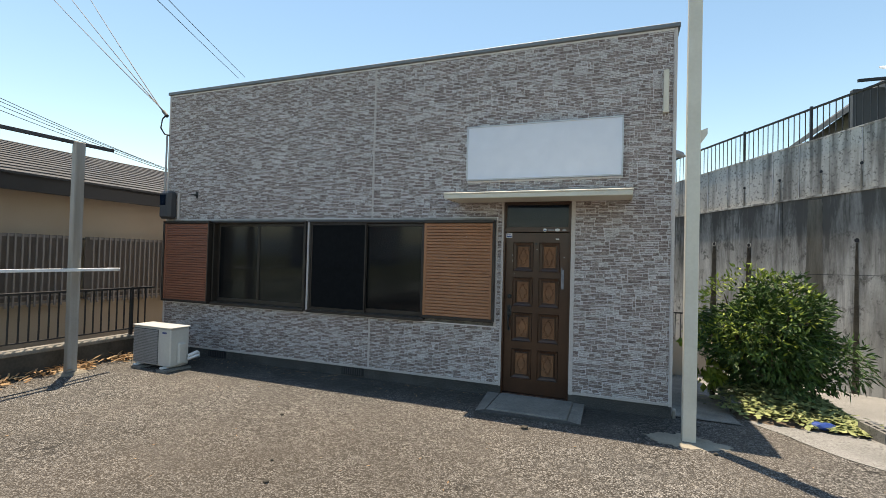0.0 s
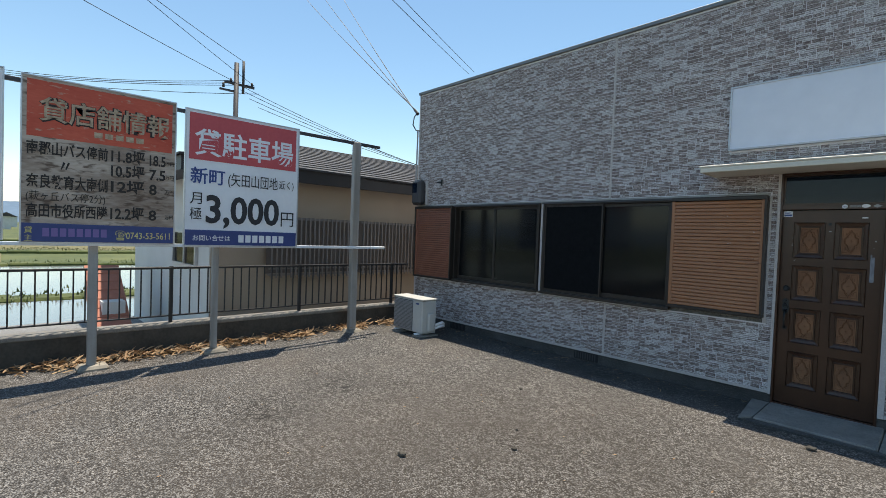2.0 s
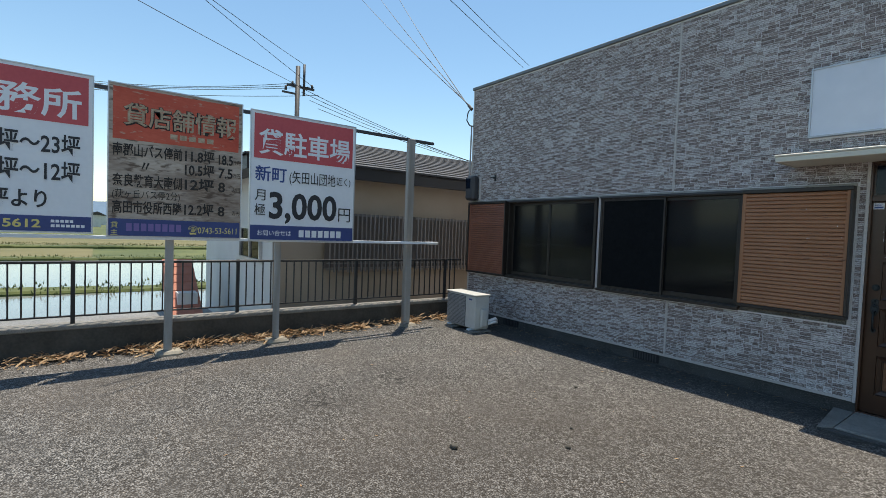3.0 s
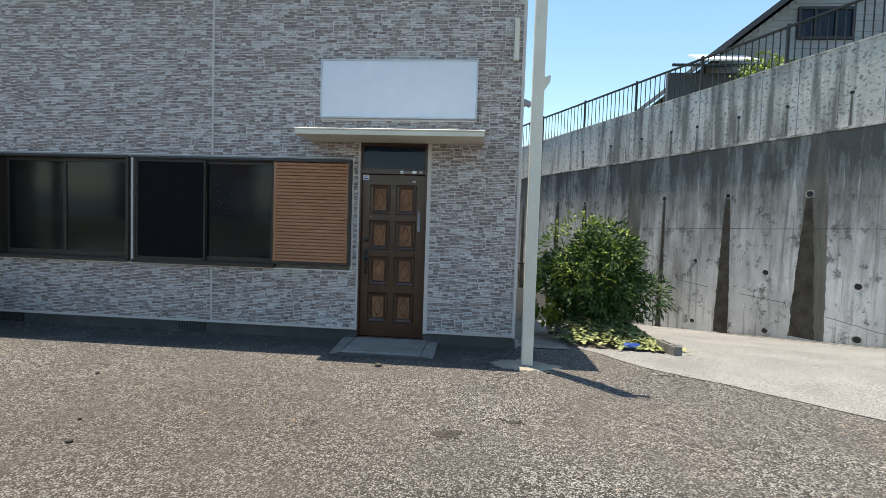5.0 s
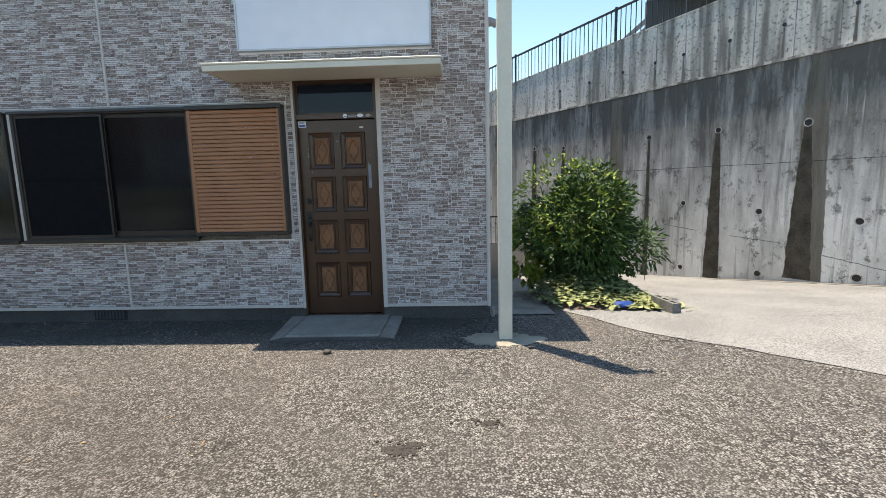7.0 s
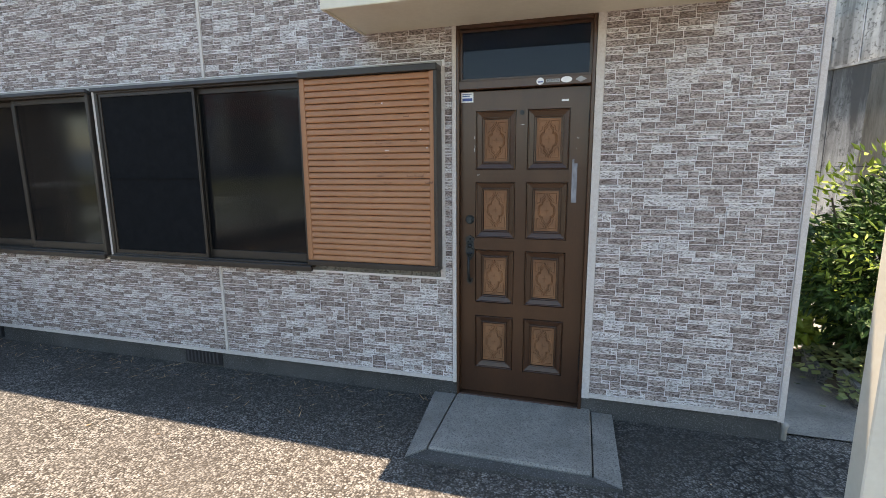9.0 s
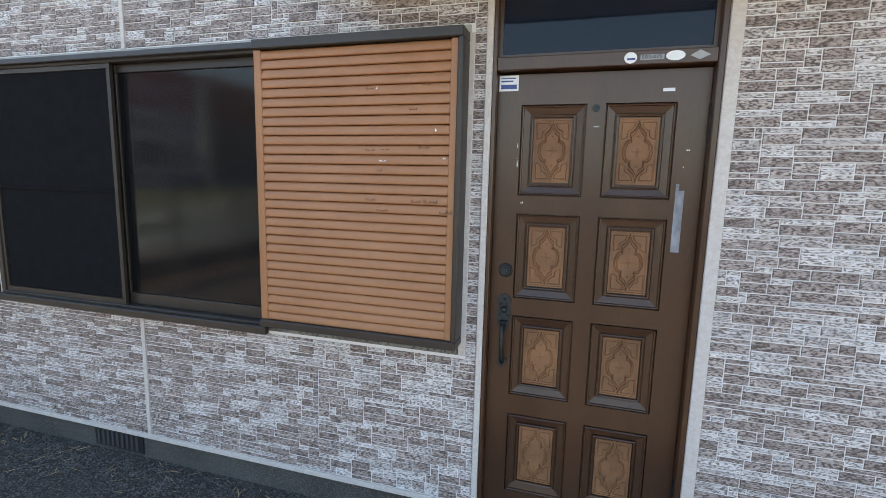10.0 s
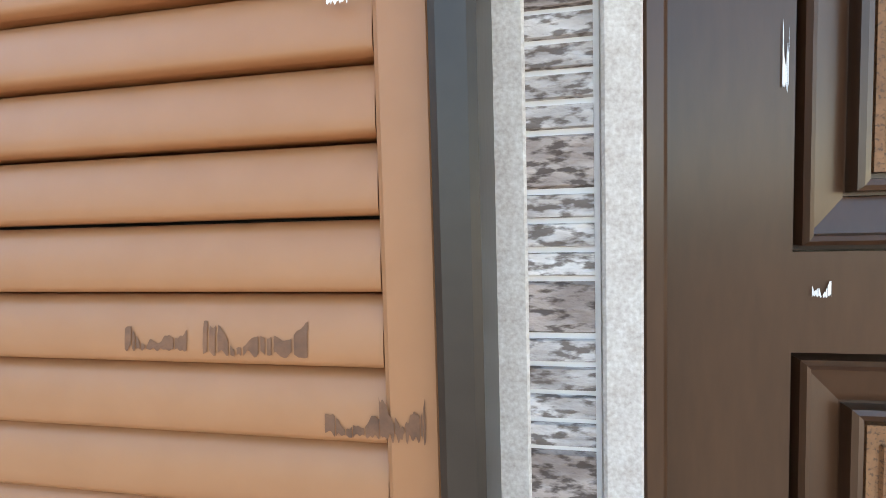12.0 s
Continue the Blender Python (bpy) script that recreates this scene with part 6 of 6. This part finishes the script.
for v in bb.verts:
    v.co += Vector((noise.noise(v.co * 30), noise.noise(v.co * 31), noise.noise(v.co * 33))) * 0.02
part("film", bb, M_BLUE_BAG, bag)

# fence and clutter behind the shop's corner
bf = thing("back_fence", (2.6, 6.0, -0.7), "dark steel railing at the end of the side path", "railing")
for k in range(12):
    piece("bar", bar_me, bf, Matrix.Translation((1.98 + 0.11 * k, 6.0, -0.05)))
part("top_rail", boxes((1.94, 3.3, 5.98, 6.02, 0.66, 0.69)), M_BLACK, bf)
part("kerb", boxes((1.94, 3.3, 5.9, 6.1, -0.9, 0.06)), M_STUCCO, bf, "tan block base")

# drainpipe at the end of the retaining wall
pp = thing("drain_pipe", (8.98, 0.87, 0.0), "thick pale grey plastic drainpipe against the wall", "pipe")
part("pipe", tube(bmesh.new(), [(8.96, 0.87, -0.06), (9.1, 0.93, 0.7), (9.18, 0.97, 1.15)], 0.09, 16), M_PIPE, pp, smooth=True)
part("collar", tube(bmesh.new(), [(9.16, 0.96, 1.05), (9.22, 0.99, 1.3)], 0.115, 16), M_PIPE, pp, smooth=True)
part("upper_pipe", tube(bmesh.new(), [(9.22, 0.99, 1.3), (9.38, 1.06, 1.9), (9.66, 1.2, 3.0)], 0.085, 16), M_PIPE, pp, smooth=True)
mh = thing("manhole_cover", (6.6, 0.3, 0.0), "small round iron manhole cover in the road", "manhole")
c = bmesh.new()
bmesh.ops.create_cone(c, cap_ends=True, segments=24, radius1=0.2, radius2=0.2, depth=0.02, matrix=Matrix.Translation((6.5, 0.1, lot(0.1) + 0.004)))
part("lid", c, M_CONCRETE_DARK, mh)


# loose stones
def stone(x, y, r, seed):
    bm = bmesh.new()
    bmesh.ops.create_icosphere(bm, subdivisions=2, radius=r, matrix=Matrix.Translation((x, y, lot(y) + r * 0.5)) @ Matrix.Diagonal((1.2, 0.9, 0.7, 1)))
    for v in bm.verts:
        v.co += Vector((1, 1, 1)) * noise.noise(v.co * 40 + Vector((seed, 0, 0))) * r * 0.35
    st = thing("stone", (x, y, lot(y)), "small dark stone lying on the asphalt", "stone", "loose stones")
    part("pebble", bm, M_CONCRETE_DARK, st)


for i, (x, y, r) in enumerate(((0.51, -1.03, 0.03), (-1.56, -3.63, 0.03), (-1.08, -2.88, 0.02), (2.2, -0.95, 0.02), (-0.72, -3.8, 0.024), (-1.3, -2.56, 0.014), (-1.93, -1.68, 0.016))):
    stone(x, y, r, i)
def crumbs(x, y, n, r, seed):
    rng = random.Random(seed)
    bm = bmesh.new()
    for k in range(n):
        px, py = x + rng.gauss(0, r), y + rng.gauss(0, r * 0.55)
        q = rng.uniform(0.003, 0.011)
        bmesh.ops.create_icosphere(bm, subdivisions=1, radius=q, matrix=Matrix.Translation((px, py, lot(py) + q * 0.2)) @ Matrix.Rotation(rng.uniform(0, 3), 4, "Z") @ Matrix.Diagonal((1.3, 0.9, 0.7, 1)))
    return bm


M_CRUMB = material("asphalt_crumbs", (0.012, 0.011, 0.01), (0.06, 0.05, 0.043), 0.95, scale=30.0, fine=120.0, per="island", random_value=0.5)
solid("asphalt_crumbs", crumbs(1.29, -2.39, 70, 0.07, 1), M_CRUMB, "loose dark crumbs in a broken spot of asphalt", "rubble", kind="stuff")
solid("asphalt_crumbs", crumbs(1.78, -2.12, 34, 0.06, 2), M_CRUMB, "loose dark crumbs in a broken spot of asphalt", "rubble", kind="stuff")
pit = bmesh.new()
for cx_, cy_, r_ in ((1.29, -2.4, 0.09), (1.37, -2.34, 0.05), (1.78, -2.13, 0.045), (1.7, -2.09, 0.025)):
    pts = [(cx_ + r_ * (1 + 0.45 * noise.noise((math.cos(a) * 2 + cx_ * 9, math.sin(a) * 2, r_ * 50))) * math.cos(a), cy_ + 0.55 * r_ * (1 + 0.45 * noise.noise((math.cos(a) * 2, math.sin(a) * 2 + cy_ * 7, 3))) * math.sin(a)) for a in [2 * math.pi * k / 18 for k in range(18)]]
    pit.faces.new([pit.verts.new((px, py, lot(py) + 0.0035)) for px, py in pts])
solid("broken_asphalt", pit, M_CRUMB, "small broken pits in the asphalt surface", "pothole")
lf = bmesh.new()
rng = random.Random(77)
for k in range(420):
    if rng.random() < 0.6:
        x, y = rng.uniform(-5.6, 0.0), -abs(rng.gauss(0, 0.22)) - 0.02
    else:
        x, y = rng.uniform(-5.0, 4.5), rng.uniform(-5.5, -0.5)
    a, l = rng.uniform(0, 6.28), rng.uniform(0.008, 0.04)
    d = Vector((math.cos(a), math.sin(a), rng.uniform(0, 0.25))) * l
    near_wall = y > -0.5
    d *= 1.3 if near_wall else 0.5
    s = Vector((-math.sin(a), math.cos(a), 0.2)) * l * (0.1 if near_wall else 0.16)
    p = Vector((x, y, lot(y) + 0.006))
    lf.faces.new([lf.verts.new(q) for q in (p - d, p + s, p + d, p - s)])
solid("fallen_leaves", lf, M_STRAW, "scattered dry leaves and twigs on the asphalt", "leaves", kind="stuff")

# ---- siding bricks ----
PITCH, JOINT = 0.039, 0.0038
holes = ((XL, -0.069, WIN[2] - 0.02, WIN[3] + 0.033), (-0.0205, DOOR[1] + 0.047, 0, DOOR[3] + 0.02), (sx0, sx1, sz0, sz1))


def free_spans(x0, x1, z0, z1, blocks):
    spans = [(x0, x1)]
    for a, b, c, d in blocks:
        if z1 > c and z0 < d:
            spans = [q for lo, hi in spans for q in ((lo, min(hi, a)), (max(lo, b), hi)) if q[1] - q[0] > 0.012]
    return spans


joints = ((-1.884, -1.856, 2.29, 5), (-1.884, -1.856, 0, 0.945))
rng = random.Random(5)
pieces = []
UNIT = PITCH / 2
z0, rows_n = 0.2335, int((4.404 - 0.2335) / UNIT)
taken = [[] for _ in range(rows_n + 1)]


def cut_out(spans, blocks):
    for a, b in blocks:
        spans = [q for lo, hi in spans for q in ((lo, min(hi, a)), (max(lo, b), hi)) if q[1] - q[0] > 0.006]
    return spans


for r in range(rows_n):
    z = z0 + r * UNIT
    here = cut_out(free_spans(XL + 0.025, XR - 0.029, z, z + UNIT, holes + joints), taken[r])
    above = free_spans(XL + 0.025, XR - 0.029, z + UNIT, z + 2 * UNIT, holes + joints) if r + 1 < rows_n else []
    for lo, hi in here:
        x, was = lo, False
        while x < hi - 0.004:
            thick = rng.random() < (0.4 if hi - lo < 0.09 else 0.3 if was else 0.62)
            w = rng.choice((0.065, 0.08, 0.095, 0.11, 0.125, 0.15)) if thick else rng.choice((0.06, 0.085, 0.11, 0.14, 0.17, 0.21))
            if hi - lo < 0.09 and rng.random() < 0.35:
                w = 0.033
            w *= rng.uniform(0.9, 1.12)
            if hi - x - w < 0.022:
                w = hi - x
            thick = thick and w < 0.22 and any(a - 1e-4 <= x and x + w <= b + 1e-4 for a, b in above)
            top = z + (2 * UNIT if thick else UNIT) - JOINT
            tone = (0 if rng.random() < 0.14 else 1) if thick else (1 if rng.random() < 0.3 else 0)
            pieces.append((x, x + w - JOINT, z, top, tone))
            was = thick
            if thick:
                taken[r + 1].append((x, x + w))
            x += w


def frustum(x0, x1, z0, z1, y0, y1, inset):
    c = [(x0, y0, z0), (x1, y0, z0), (x1, y0, z1), (x0, y0, z1), (x0 + inset, y1, z0 + inset), (x1 - inset, y1, z0 + inset), (x1 - inset, y1, z1 - inset), (x0 + inset, y1, z1 - inset)]
    f = [(4, 5, 6, 7), (0, 1, 5, 4), (1, 2, 6, 5), (2, 3, 7, 6), (3, 0, 4, 7)]
    return c, f


near = [p for p in pieces if -0.07 < p[0] < 0.0 or (0.0 <= p[0] and p[1] < 1.2 and 1.2 < p[2] < 1.75) or (-0.5 < p[0] < -0.1 and 0.62 < p[2] < 0.93)][:300]
near_set = set(near)
uc, uf_ = frustum(-0.5, 0.5, -0.5, 0.5, 0.0, -0.0042, 0.05)
uc = [(math.copysign(0.485, x) if y < 0 else x, y, z) for x, y, z in uc]
unit = {}
for kind, mat in ((0, M_BRICK_PALE_1), (1, M_BRICK_BROWN_1)):
    me = bpy.data.meshes.new("brick")
    me.from_pydata(uc, [], uf_)
    me.materials.append(mat)
    unit[kind] = me
for x0, x1, z0, z1, kind in near:
    piece("brick", unit[kind], wall_front, Matrix.Translation(((x0 + x1) / 2, 0, (z0 + z1) / 2)) @ Matrix.Diagonal((x1 - x0, 1, z1 - z0, 1)))
for kind, mat, nm in ((0, M_BRICK_PALE, "pale_brick_courses"), (1, M_BRICK_BROWN, "brown_brick_courses")):
    vs, fs = [], []
    for p in pieces:
        if p[4] == kind and p not in near_set:
            c, f = frustum(p[0], p[1], p[2], p[3], 0.0, -0.0028 - 0.003 * rng.random(), 0.0015)
            o = len(vs)
            vs += c
            fs += [tuple(i + o for i in q) for q in f]
    me = bpy.data.meshes.new(nm)
    me.from_pydata(vs, [], fs)
    me.materials.append(mat)
    ob = new(nm, me)
    ob.parent = wall_front
    tagged(ob, "split-brick siding courses", kind="stuff")
